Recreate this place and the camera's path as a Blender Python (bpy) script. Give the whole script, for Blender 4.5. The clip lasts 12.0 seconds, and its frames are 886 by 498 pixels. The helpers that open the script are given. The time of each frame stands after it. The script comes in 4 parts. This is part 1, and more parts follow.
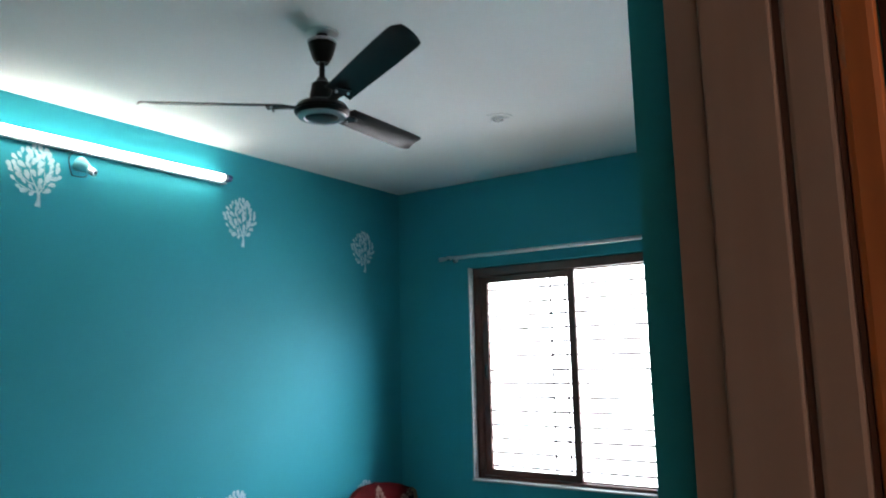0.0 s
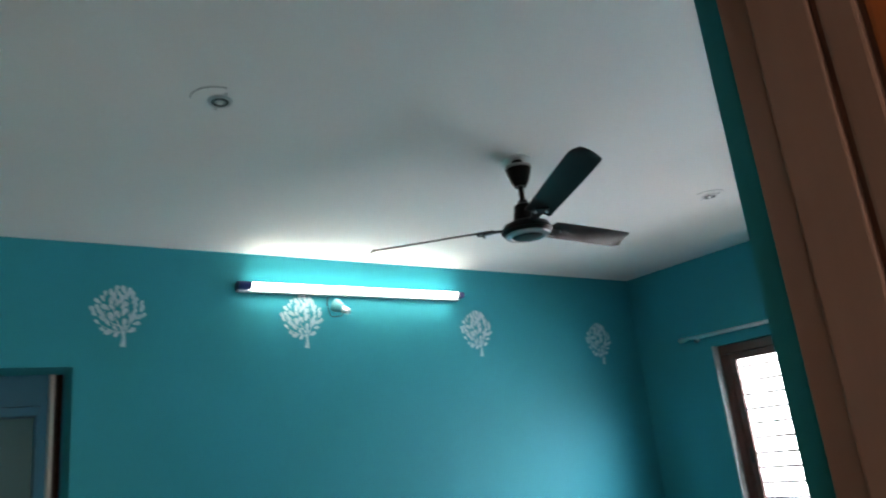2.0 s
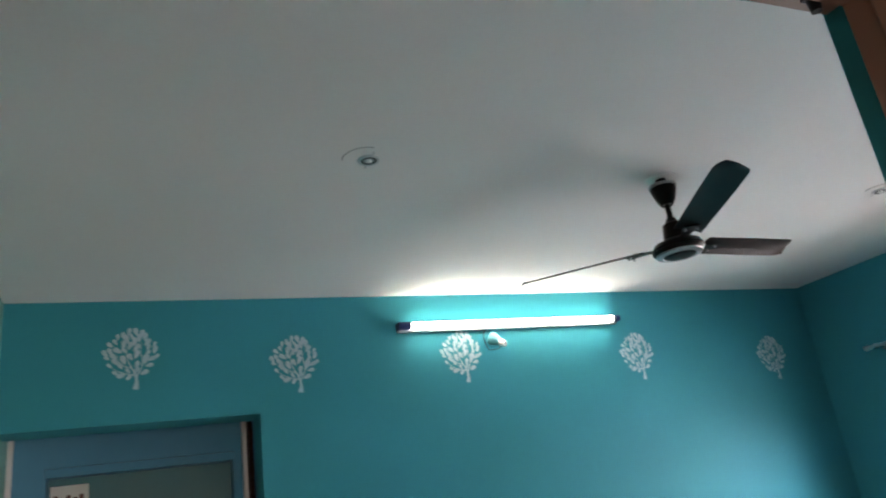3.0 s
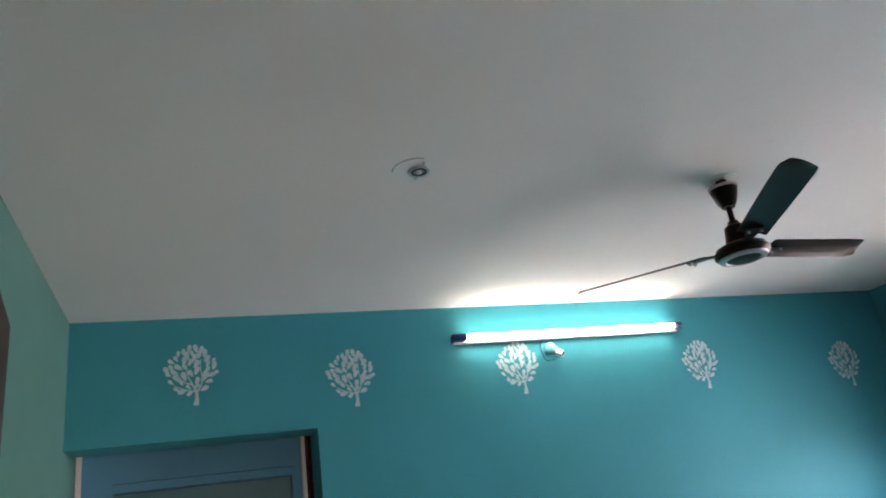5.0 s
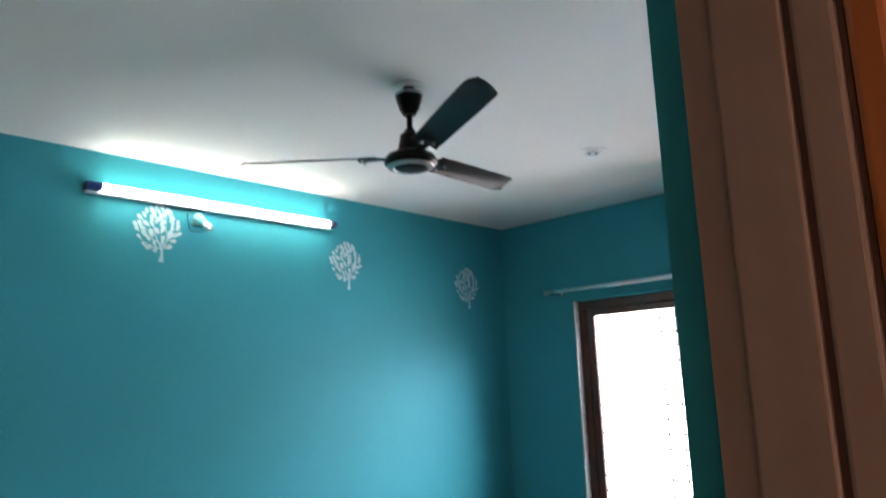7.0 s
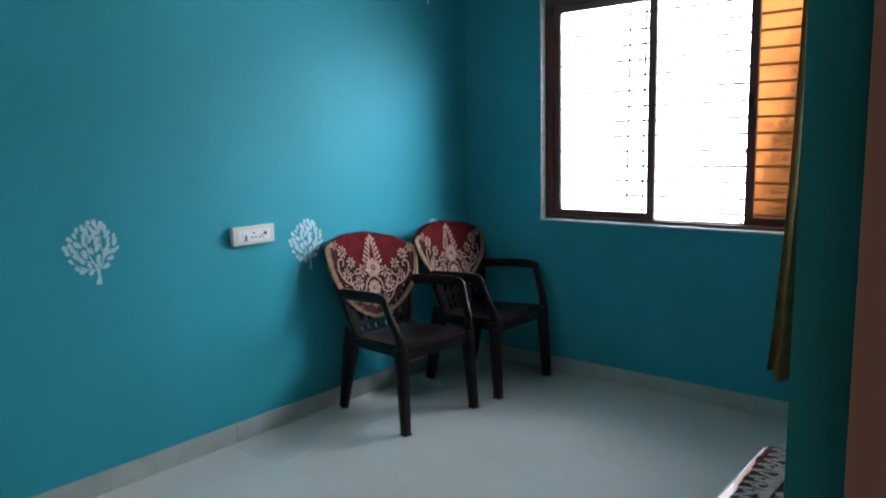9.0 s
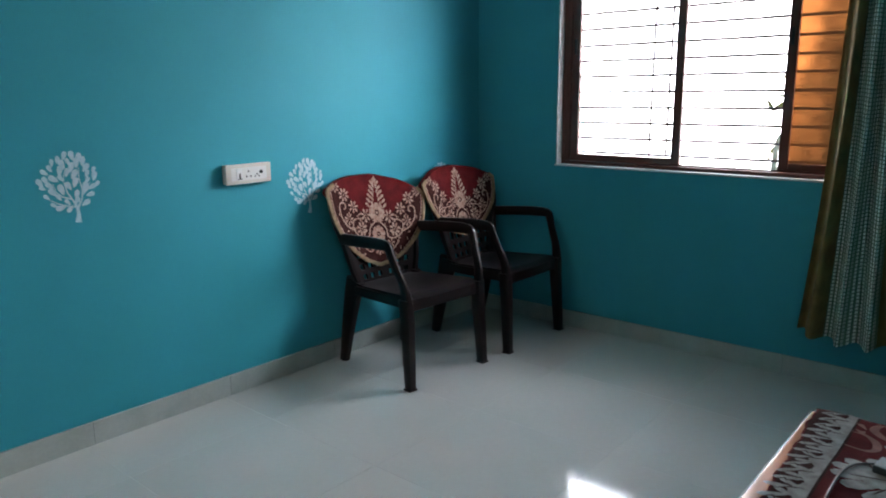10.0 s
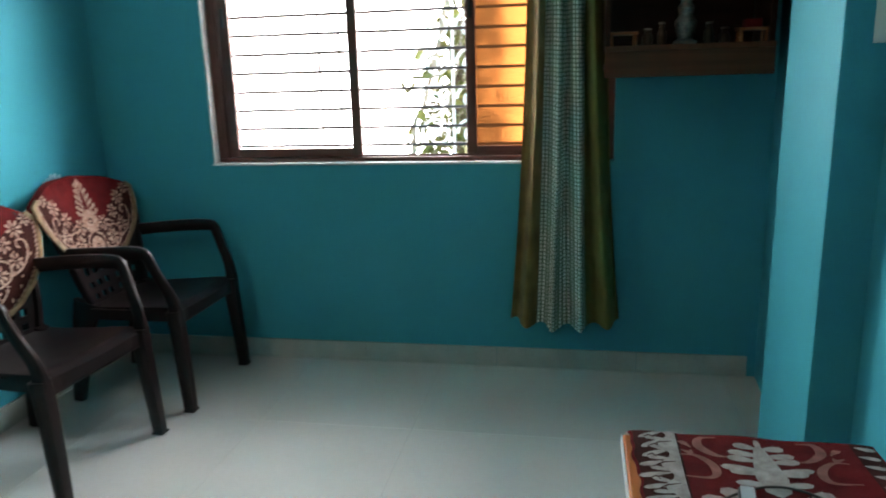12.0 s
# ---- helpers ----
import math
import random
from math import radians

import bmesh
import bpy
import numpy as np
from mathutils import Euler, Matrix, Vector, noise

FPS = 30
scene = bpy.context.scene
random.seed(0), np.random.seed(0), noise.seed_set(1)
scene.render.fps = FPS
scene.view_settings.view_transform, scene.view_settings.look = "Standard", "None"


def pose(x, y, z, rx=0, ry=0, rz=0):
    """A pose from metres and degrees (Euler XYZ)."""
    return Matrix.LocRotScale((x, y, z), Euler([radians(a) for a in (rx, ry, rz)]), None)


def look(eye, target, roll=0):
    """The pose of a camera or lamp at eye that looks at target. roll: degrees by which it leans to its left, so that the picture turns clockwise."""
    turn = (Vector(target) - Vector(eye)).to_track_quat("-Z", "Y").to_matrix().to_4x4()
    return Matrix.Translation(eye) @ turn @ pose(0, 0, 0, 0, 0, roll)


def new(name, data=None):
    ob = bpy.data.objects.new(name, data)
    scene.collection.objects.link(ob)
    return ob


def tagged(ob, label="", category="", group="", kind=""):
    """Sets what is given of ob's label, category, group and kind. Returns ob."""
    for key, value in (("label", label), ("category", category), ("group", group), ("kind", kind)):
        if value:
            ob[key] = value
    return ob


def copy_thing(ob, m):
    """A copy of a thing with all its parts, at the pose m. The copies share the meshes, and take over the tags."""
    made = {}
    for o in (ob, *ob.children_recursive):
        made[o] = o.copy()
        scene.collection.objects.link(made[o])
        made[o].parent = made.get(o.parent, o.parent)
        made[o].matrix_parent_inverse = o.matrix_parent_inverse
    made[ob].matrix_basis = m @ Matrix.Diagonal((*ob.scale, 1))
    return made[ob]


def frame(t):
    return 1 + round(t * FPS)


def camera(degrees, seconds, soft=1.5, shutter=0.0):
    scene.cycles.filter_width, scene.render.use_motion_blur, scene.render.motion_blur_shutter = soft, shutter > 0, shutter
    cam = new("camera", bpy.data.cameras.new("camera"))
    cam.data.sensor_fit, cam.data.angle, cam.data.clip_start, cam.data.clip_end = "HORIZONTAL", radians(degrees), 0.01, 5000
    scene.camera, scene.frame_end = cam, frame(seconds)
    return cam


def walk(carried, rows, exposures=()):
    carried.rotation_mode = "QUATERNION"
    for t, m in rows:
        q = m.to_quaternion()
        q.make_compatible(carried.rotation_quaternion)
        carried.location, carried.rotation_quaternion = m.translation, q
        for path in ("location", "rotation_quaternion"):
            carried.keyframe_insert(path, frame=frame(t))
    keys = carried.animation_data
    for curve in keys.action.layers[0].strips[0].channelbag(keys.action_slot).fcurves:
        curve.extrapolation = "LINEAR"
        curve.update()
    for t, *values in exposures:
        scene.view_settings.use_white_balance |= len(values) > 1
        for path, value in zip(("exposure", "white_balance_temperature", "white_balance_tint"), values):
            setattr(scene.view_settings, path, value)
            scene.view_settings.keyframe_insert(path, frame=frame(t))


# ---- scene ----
cam = camera(62.6, 12.0, soft=1.9, shutter=0.4)
PATH = [
    (0, (-3.825, -3.017, 1.672), (-2.2, -1.888, 1.959), -1.3),
    (0.5, (-3.84, -3.047, 1.691), (-2.291, -1.839, 2.066), -2.1),
    (1, (-3.853, -3.095, 1.708), (-2.44, -1.756, 2.168), -2.8),
    (1.5, (-3.863, -3.145, 1.724), (-2.557, -1.715, 2.222), -4.9),
    (2, (-3.861, -3.2, 1.732), (-2.723, -1.65, 2.282), -6.3),
    (2.5, (-3.867, -3.233, 1.74), (-2.922, -1.579, 2.348), -8.1),
    (3, (-3.89, -3.255, 1.74), (-3.11, -1.538, 2.408), -8.2),
    (3.5, (-3.888, -3.275, 1.744), (-3.267, -1.511, 2.453), -8.6),
    (3.7, (-3.892, -3.271, 1.748), (-3.29, -1.503, 2.462), -9.1),
    (5.3, (-3.863, -3.223, 1.754), (-3.185, -1.482, 2.467), -7.5),
    (5.5, (-3.839, -3.223, 1.759), (-3.021, -1.535, 2.454), -6.4),
    (6, (-3.816, -3.19, 1.757), (-2.71, -1.665, 2.428), -4.0),
    (6.5, (-3.81, -3.147, 1.75), (-2.512, -1.753, 2.36), -2.5),
    (6.9, (-3.793, -3.11, 1.729), (-2.405, -1.73, 2.138), -1.9),
    (7, (-3.79, -3.101, 1.726), (-2.375, -1.736, 2.093), -2.1),
    (7.5, (-3.77, -3.054, 1.663), (-2.313, -1.691, 1.803), -1.3),
    (7.7, (-3.761, -3.038, 1.646), (-2.297, -1.677, 1.706), -1.2),
    (9.3, (-3.654, -2.908, 1.363), (-2.16, -1.625, 1.012), -1.4),
    (9.5, (-3.614, -2.899, 1.34), (-2.135, -1.606, 0.964), -1.2),
    (10, (-3.542, -2.733, 1.318), (-2.055, -1.462, 0.901), -0.5),
    (10.5, (-3.425, -2.576, 1.314), (-1.788, -1.518, 0.867), -1.6),
    (11, (-3.255, -2.464, 1.315), (-1.498, -1.63, 0.849), -3.1),
    (11.5, (-3.142, -2.359, 1.301), (-1.304, -1.725, 0.833), -1.6),
    (12, (-3.082, -2.174, 1.296), (-1.171, -1.816, 0.828), -1.7),
]
EXPOSURES = [(0, 0.0, 6700, 17), (1.5, 0.05, 6800, 19), (2.5, 0.12, 7100, 22), (3.0, 0.15, 7400, 27), (3.5, 0.24, 7600, 31), (6, 0.31, 7600, 33), (6.8, 0.30, 7300, 27), (7.5, 0.24, 6600, 20), (9.5, 0.08, 6550, 21), (10, 0.10, 6900, 24), (10.5, 0.17, 7200, 26), (11, 0.30, 7500, 25), (12, 0.72, 7500, 21)]
walk(cam, [(t, look(eye, target, roll)) for t, eye, target, roll in PATH], EXPOSURES)

# ---- light ----
world = bpy.data.worlds.new("sky")
scene.world = world
world.use_nodes = True
wn = world.node_tree.nodes
sky = wn.new("ShaderNodeTexSky")
sky.sky_type = "NISHITA"
sky.sun_disc = False
sky.sun_elevation = radians(50)
sky.sun_rotation = radians(200)
wn["Background"].inputs["Strength"].default_value = 0.12
world.node_tree.links.new(sky.outputs[0], wn["Background"].inputs[0])

sun = new("sun", bpy.data.lights.new("sun", "SUN"))
sun.data.energy, sun.data.angle, sun.data.color = 2.5, radians(0.6), (1.0, 0.95, 0.88)
sun.matrix_world = look((0, 0, 10), (0 + 6.0 * 0.34, 6.0 * 0.94, 10 - 7.2))


def area(name, eye, target, w, h, energy, colour):
    lamp = new(name, bpy.data.lights.new(name, "AREA"))
    lamp.data.shape, lamp.data.size, lamp.data.size_y = "RECTANGLE", w, h
    lamp.data.energy, lamp.data.color = energy, colour
    lamp.matrix_world = look(eye, target)
    return lamp


# lamps standing in for sky light at the window, and an added hall lamp
area("window_daylight", (1.8, -2.75, 3.05), (-0.9, -0.4, 0.75), 2.0, 1.5, 240, (0.74, 0.90, 1.0))
area("window_daylight_north", (1.8, 0.5, 3.0), (-1.2, -2.6, 1.0), 1.8, 1.4, 110, (0.74, 0.90, 1.0))
# warm fill with no known source, added to brighten the door frame
area("hall_fill", (-3.0, -5.68, 1.5), (-3.2, -3.0, 1.4), 1.6, 1.6, 42, (1.0, 0.84, 0.70))

# ---- materials ----


def mat(name, colour, rough=0.5, metal=0.0, vary=0.08, scale=6.0, fine=90.0, bump=0.0, coat=0.0, tint=None, random=0.0):
    """A surface whose colour drifts at two scales, with fine relief."""
    m = bpy.data.materials.new(name)
    m.use_nodes = True
    n, l = m.node_tree.nodes, m.node_tree.links
    b = n["Principled BSDF"]
    b.inputs["Roughness"].default_value, b.inputs["Metallic"].default_value = rough, metal
    b.inputs["Coat Weight"].default_value = coat
    co = n.new("ShaderNodeTexCoord")
    big, small = n.new("ShaderNodeTexNoise"), n.new("ShaderNodeTexNoise")
    big.inputs["Scale"].default_value, small.inputs["Scale"].default_value = scale, fine
    big.inputs["Detail"].default_value = 5
    for t in (big, small):
        l.new(co.outputs["Object"], t.inputs["Vector"])
    mix = n.new("ShaderNodeMix")
    mix.data_type = "RGBA"
    other = tint or tuple(c * (1 - 2.2 * vary) for c in colour)
    mix.inputs["A"].default_value, mix.inputs["B"].default_value = (*colour, 1), (*other, 1)
    ramp = n.new("ShaderNodeMapRange")
    ramp.inputs["From Min"].default_value, ramp.inputs["From Max"].default_value = 0.35, 0.7
    l.new(big.outputs["Fac"], ramp.inputs["Value"])
    l.new(ramp.outputs[0], mix.inputs["Factor"])
    hsv = n.new("ShaderNodeHueSaturation")
    val = n.new("ShaderNodeMapRange")
    val.inputs["To Min"].default_value, val.inputs["To Max"].default_value = 1 - vary, 1 + vary
    l.new(small.outputs["Fac"], val.inputs["Value"])
    l.new(mix.outputs["Result"], hsv.inputs["Color"])
    if random:
        info, mul, rnd = n.new("ShaderNodeObjectInfo"), n.new("ShaderNodeMath"), n.new("ShaderNodeMapRange")
        rnd.inputs["To Min"].default_value, rnd.inputs["To Max"].default_value = 1 - random, 1 + random
        mul.operation = "MULTIPLY"
        l.new(info.outputs["Random"], rnd.inputs["Value"])
        l.new(rnd.outputs[0], mul.inputs[0])
        l.new(val.outputs[0], mul.inputs[1])
        l.new(mul.outputs[0], hsv.inputs["Value"])
    else:
        l.new(val.outputs[0], hsv.inputs["Value"])
    l.new(hsv.outputs[0], b.inputs["Base Color"])
    rr = n.new("ShaderNodeMapRange")
    rr.inputs["To Min"].default_value, rr.inputs["To Max"].default_value = max(0.02, rough * 0.85), min(1, rough * 1.2)
    l.new(big.outputs["Fac"], rr.inputs["Value"])
    l.new(rr.outputs[0], b.inputs["Roughness"])
    if bump:
        bp = n.new("ShaderNodeBump")
        bp.inputs["Strength"].default_value, bp.inputs["Distance"].default_value = bump, 0.004
        l.new(small.outputs["Fac"], bp.inputs["Height"])
        l.new(bp.outputs[0], b.inputs["Normal"])
    return m


def wood(name, dark, light, rough=0.45, along=2, scale=7.0, coat=0.0):
    """Grain that runs along one axis of the object."""
    m = bpy.data.materials.new(name)
    m.use_nodes = True
    n, l = m.node_tree.nodes, m.node_tree.links
    b = n["Principled BSDF"]
    b.inputs["Roughness"].default_value = rough
    b.inputs["Coat Weight"].default_value = coat
    co, mp = n.new("ShaderNodeTexCoord"), n.new("ShaderNodeMapping")
    s = [scale * 6] * 3
    s[along] = scale * 0.25
    mp.inputs["Scale"].default_value = s
    l.new(co.outputs["Object"], mp.inputs["Vector"])
    grain = n.new("ShaderNodeTexNoise")
    grain.inputs["Scale"].default_value, grain.inputs["Detail"].default_value, grain.inputs["Distortion"].default_value = 1.0, 8, 0.6
    l.new(mp.outputs[0], grain.inputs["Vector"])
    blot = n.new("ShaderNodeTexNoise")
    blot.inputs["Scale"].default_value = 2.5
    l.new(co.outputs["Object"], blot.inputs["Vector"])
    add = n.new("ShaderNodeMath")
    add.operation = "MULTIPLY_ADD"
    add.inputs[1].default_value, add.inputs[2].default_value = 0.5, 0.0
    l.new(blot.outputs["Fac"], add.inputs[0])
    sm = n.new("ShaderNodeMath")
    sm.operation = "MULTIPLY_ADD"
    sm.inputs[1].default_value = 0.6
    l.new(grain.outputs["Fac"], sm.inputs[0])
    l.new(add.outputs[0], sm.inputs[2])
    ramp = n.new("ShaderNodeMapRange")
    ramp.inputs["From Min"].default_value, ramp.inputs["From Max"].default_value = 0.35, 0.75
    l.new(sm.outputs[0], ramp.inputs["Value"])
    mix = n.new("ShaderNodeMix")
    mix.data_type = "RGBA"
    mix.inputs["A"].default_value, mix.inputs["B"].default_value = (*dark, 1), (*light, 1)
    l.new(ramp.outputs[0], mix.inputs["Factor"])
    l.new(mix.outputs["Result"], b.inputs["Base Color"])
    bp = n.new("ShaderNodeBump")
    bp.inputs["Strength"].default_value, bp.inputs["Distance"].default_value = 0.15, 0.002
    l.new(grain.outputs["Fac"], bp.inputs["Height"])
    l.new(bp.outputs[0], b.inputs["Normal"])
    return m


def glow(name, colour, strength):
    m = bpy.data.materials.new(name)
    m.use_nodes = True
    b = m.node_tree.nodes["Principled BSDF"]
    b.inputs["Base Color"].default_value = (*colour, 1)
    b.inputs["Emission Color"].default_value = (*colour, 1)
    b.inputs["Emission Strength"].default_value = strength
    return m


def glass(name, colour, rough=0.0):
    m = bpy.data.materials.new(name)
    m.use_nodes = True
    b = m.node_tree.nodes["Principled BSDF"]
    b.inputs["Base Color"].default_value = (*colour, 1)
    b.inputs["Transmission Weight"].default_value = 1
    b.inputs["Roughness"].default_value = rough
    b.inputs["IOR"].default_value = 1.05
    return m


TEAL = mat("teal_wall_paint", (0.018, 0.308, 0.385), 0.55, vary=0.035, scale=1.6, fine=160, bump=0.06, tint=(0.015, 0.292, 0.346))
# paler and greener than the teal, for the side wall only
MINT = mat("pale_mint_wall", (0.130, 0.390, 0.345), 0.55, vary=0.04, scale=1.6, fine=160, bump=0.06)
# bluer than the teal, for the recess and its frame
BLUE = mat("sky_blue_recess", (0.055, 0.300, 0.480), 0.55, vary=0.04, scale=1.6, fine=160, bump=0.06)
CEIL = mat("white_ceiling_paint", (0.76, 0.76, 0.76), 0.75, vary=0.02, scale=1.2, fine=120, bump=0.04)
STENCIL = mat("white_stencil_paint", (0.47, 0.65, 0.70), 0.7, vary=0.12, scale=30, fine=220, tint=(0.30, 0.52, 0.58))
TILE = mat("pale_vitrified_tile", (0.535, 0.535, 0.515), 0.10, vary=0.03, scale=3, fine=40, coat=0.3, tint=(0.505, 0.515, 0.490), random=0.008)
GROUT = mat("grey_grout", (0.50, 0.50, 0.48), 0.8, vary=0.1, fine=200)
SKIRT = mat("grey_green_skirting_tile", (0.42, 0.45, 0.42), 0.22, vary=0.07, scale=9, fine=70, tint=(0.35, 0.39, 0.36))
JAMB = wood("brown_painted_wood", (0.24, 0.152, 0.122), (0.31, 0.202, 0.163), 0.5, 2, 4)
ARCH = wood("orange_varnished_wood", (0.33, 0.085, 0.02), (0.45, 0.13, 0.035), 0.35, 2, 5, coat=0.3)
LEAF = wood("dark_door_veneer", (0.036, 0.022, 0.018), (0.062, 0.036, 0.027), 0.5, 2, 5)
LEAF.node_tree.nodes["Principled BSDF"].inputs["Specular IOR Level"].default_value = 0.15
FRAME = mat("dark_brown_window_paint", (0.120, 0.036, 0.025), 0.35, vary=0.12, scale=12, fine=150, bump=0.05)
MARBLE = mat("white_marble_sill", (0.55, 0.56, 0.57), 0.25, vary=0.06, scale=12, fine=80)
PATCH = mat("raw_white_plaster", (0.62, 0.60, 0.58), 0.85, vary=0.15, scale=25, fine=150, bump=0.3)
STEEL = mat("brushed_steel", (0.62, 0.62, 0.63), 0.28, metal=1.0, vary=0.06, fine=200)
IRON = mat("grey_painted_iron", (0.05, 0.05, 0.052), 0.5, vary=0.12, fine=120)
WHITEIRON = mat("white_painted_iron", (0.78, 0.78, 0.78), 0.45, vary=0.06, fine=120)
PLASTIC = mat("dark_brown_moulded_plastic", (0.011, 0.0065, 0.007), 0.30, vary=0.12, scale=14, fine=260, bump=0.05)
PLASTIC.node_tree.nodes["Principled BSDF"].inputs["Specular IOR Level"].default_value = 0.26
TEAL.node_tree.nodes["Principled BSDF"].inputs["Specular IOR Level"].default_value = 0.16
FANDARK = mat("dark_brown_fan_enamel", (0.012, 0.006, 0.005), 0.30, vary=0.12, scale=10, fine=150)
FANDARK.node_tree.nodes["Principled BSDF"].inputs["Specular IOR Level"].default_value = 0.14
CHROME = mat("dull_chrome", (0.40, 0.40, 0.41), 0.38, metal=1.0, vary=0.08)
WHITEPL = mat("white_plastic", (0.78, 0.79, 0.78), 0.35, vary=0.03, fine=200)
GREYPL = mat("grey_plastic", (0.35, 0.36, 0.37), 0.4, vary=0.06, fine=200)
BLACKPL = mat("black_plastic", (0.012, 0.012, 0.013), 0.4, vary=0.1, fine=200)
BLUEPL = mat("blue_plastic_cap", (0.012, 0.035, 0.16), 0.35, vary=0.08)
AQUAPL = mat("teal_painted_holder", (0.10, 0.42, 0.48), 0.4, vary=0.1, scale=40)
IVORY = mat("ivory_plastic", (0.68, 0.64, 0.57), 0.35, vary=0.04, fine=200)
PAPER = mat("white_paper", (0.78, 0.77, 0.74), 0.85, vary=0.04)
DARKWOOD = wood("dark_varnished_wood", (0.045, 0.014, 0.007), (0.115, 0.040, 0.018), 0.55, 1, 6)
# darker copy of the shelf wood, with shade put into its colour
SHADEWOOD = wood("near_black_shade_wood", (0.014, 0.004, 0.003), (0.032, 0.010, 0.006), 0.5, 1, 6)
SHADEWOOD.node_tree.nodes["Principled BSDF"].inputs["Specular IOR Level"].default_value = 0.08
DARKWOOD.node_tree.nodes["Principled BSDF"].inputs["Specular IOR Level"].default_value = 0.2
BENCHWOOD = wood("orange_brown_bench_wood", (0.25, 0.072, 0.018), (0.35, 0.115, 0.030), 0.3, 0, 6, coat=0.25)
# olive cloth with the window's backlight put into its colour as gold
OLIVELIT = mat("backlit_gold_curtain_cloth", (0.230, 0.140, 0.040), 0.85, vary=0.1, scale=12, fine=300, bump=0.2, tint=(0.15, 0.09, 0.03))
OLIVE = mat("olive_curtain_cloth", (0.130, 0.118, 0.024), 0.85, vary=0.1, scale=12, fine=300, bump=0.2, tint=(0.11, 0.10, 0.025))
HALLWALL = mat("cream_hall_paint", (0.45, 0.36, 0.27), 0.7, vary=0.05, scale=2, fine=130)
TUBE = glow("lit_tube", (0.95, 1.0, 0.88), 22.0)
CLEAR = glass("clear_window_glass", (0.97, 0.98, 0.98))
AMBER = glass("amber_tinted_glass", (0.122, 0.040, 0.010), 0.42)

# ---- building blocks ----


def box(bm, x0, x1, y0, y1, z0, z1, bevel=0.0):
    m = Matrix.Translation(((x0 + x1) / 2, (y0 + y1) / 2, (z0 + z1) / 2)) @ Matrix.Diagonal((abs(x1 - x0), abs(y1 - y0), abs(z1 - z0), 1))
    made = bmesh.ops.create_cube(bm, size=1, matrix=m)["verts"]
    if bevel:
        edges = {e for v in made for e in v.link_edges}
        bmesh.ops.bevel(bm, geom=list(edges), offset=bevel, segments=2, affect="EDGES", profile=0.6)
    return bm


def boxes(*specs, bevel=0.0):
    bm = bmesh.new()
    for s in specs:
        box(bm, *s, bevel=bevel)
    return bm


def rod(bm, a, b, r, r2=None, sides=14, caps=True):
    a, b = Vector(a), Vector(b)
    turn = (b - a).to_track_quat("Z", "Y").to_matrix().to_4x4()
    m = Matrix.Translation((a + b) / 2) @ turn
    bmesh.ops.create_cone(bm, cap_ends=caps, segments=sides, radius1=r, radius2=r if r2 is None else r2, depth=(b - a).length, matrix=m)
    return bm


def lathe(bm, profile, centre=(0, 0, 0), sides=28):
    """Turn a profile of (radius, height) round the upright axis."""
    rings = []
    for r, z in profile:
        rings.append([bm.verts.new((centre[0] + r * math.cos(2 * math.pi * i / sides), centre[1] + r * math.sin(2 * math.pi * i / sides), centre[2] + z)) for i in range(sides)])
    for lo, hi in zip(rings, rings[1:]):
        for i in range(sides):
            bm.faces.new((lo[i], lo[(i + 1) % sides], hi[(i + 1) % sides], hi[i]))
    for ring, flip in ((rings[0], True), (rings[-1], False)):
        if (ring[0].co - ring[sides // 2].co).length > 1e-4:
            bm.faces.new(ring[::-1] if flip else ring)
    return bm


def sweep(bm, path, sizes, up=(0, 0, 1), sides=10, square=0.6):
    """A bar along a path, with a rounded section of (width, depth) at each point."""
    rings = []
    up = Vector(up)
    pts = [Vector(p) for p in path]
    for i, p in enumerate(pts):
        d = (pts[min(i + 1, len(pts) - 1)] - pts[max(i - 1, 0)]).normalized()
        side = d.cross(up)
        side = side.normalized() if side.length > 1e-4 else Vector((1, 0, 0))
        nrm = side.cross(d).normalized()
        w, h = sizes[i] if isinstance(sizes, list) else sizes
        ring = []
        for k in range(sides):
            a = 2 * math.pi * (k + 0.5) / sides
            c, s = math.cos(a), math.sin(a)
            c, s = math.copysign(abs(c) ** square, c), math.copysign(abs(s) ** square, s)
            ring.append(bm.verts.new(p + side * (w / 2 * c) + nrm * (h / 2 * s)))
        rings.append(ring)
    for lo, hi in zip(rings, rings[1:]):
        for k in range(sides):
            bm.faces.new((lo[k], lo[(k + 1) % sides], hi[(k + 1) % sides], hi[k]))
    bm.faces.new(rings[0][::-1])
    bm.faces.new(rings[-1])
    return bm


def curve_points(ctrl, steps=6):
    """A smooth line through the given points."""
    c = [Vector(p) for p in ctrl]
    c = [2 * c[0] - c[1], *c, 2 * c[-1] - c[-2]]
    out = []
    for i in range(1, len(c) - 2):
        for s in range(steps):
            t = s / steps
            a, b, d, e = c[i - 1:i + 3]
            out.append(0.5 * ((2 * b) + (d - a) * t + (2 * a - 5 * b + 4 * d - e) * t * t + (3 * b - a - 3 * d + e) * t ** 3))
    out.append(c[-2])
    return out


def mesh_ob(name, bm, material, smooth=False):
    me = bpy.data.meshes.new(name)
    bmesh.ops.recalc_face_normals(bm, faces=bm.faces)
    bm.to_mesh(me)
    bm.free()
    me.materials.append(material)
    if smooth:
        me.shade_smooth()
        me.set_sharp_from_angle(angle=radians(40))
    return new(name, me)


def part(name, bm, material, parent, label="", smooth=False):
    ob = mesh_ob(name, bm, material, smooth)
    ob.parent = parent
    if label:
        tagged(ob, label)
    return ob


def thing(name, label, category, m=None, group="", kind=""):
    ob = new(name)
    if m is not None:
        ob.matrix_world = m
    return tagged(ob, label, category, group, kind)


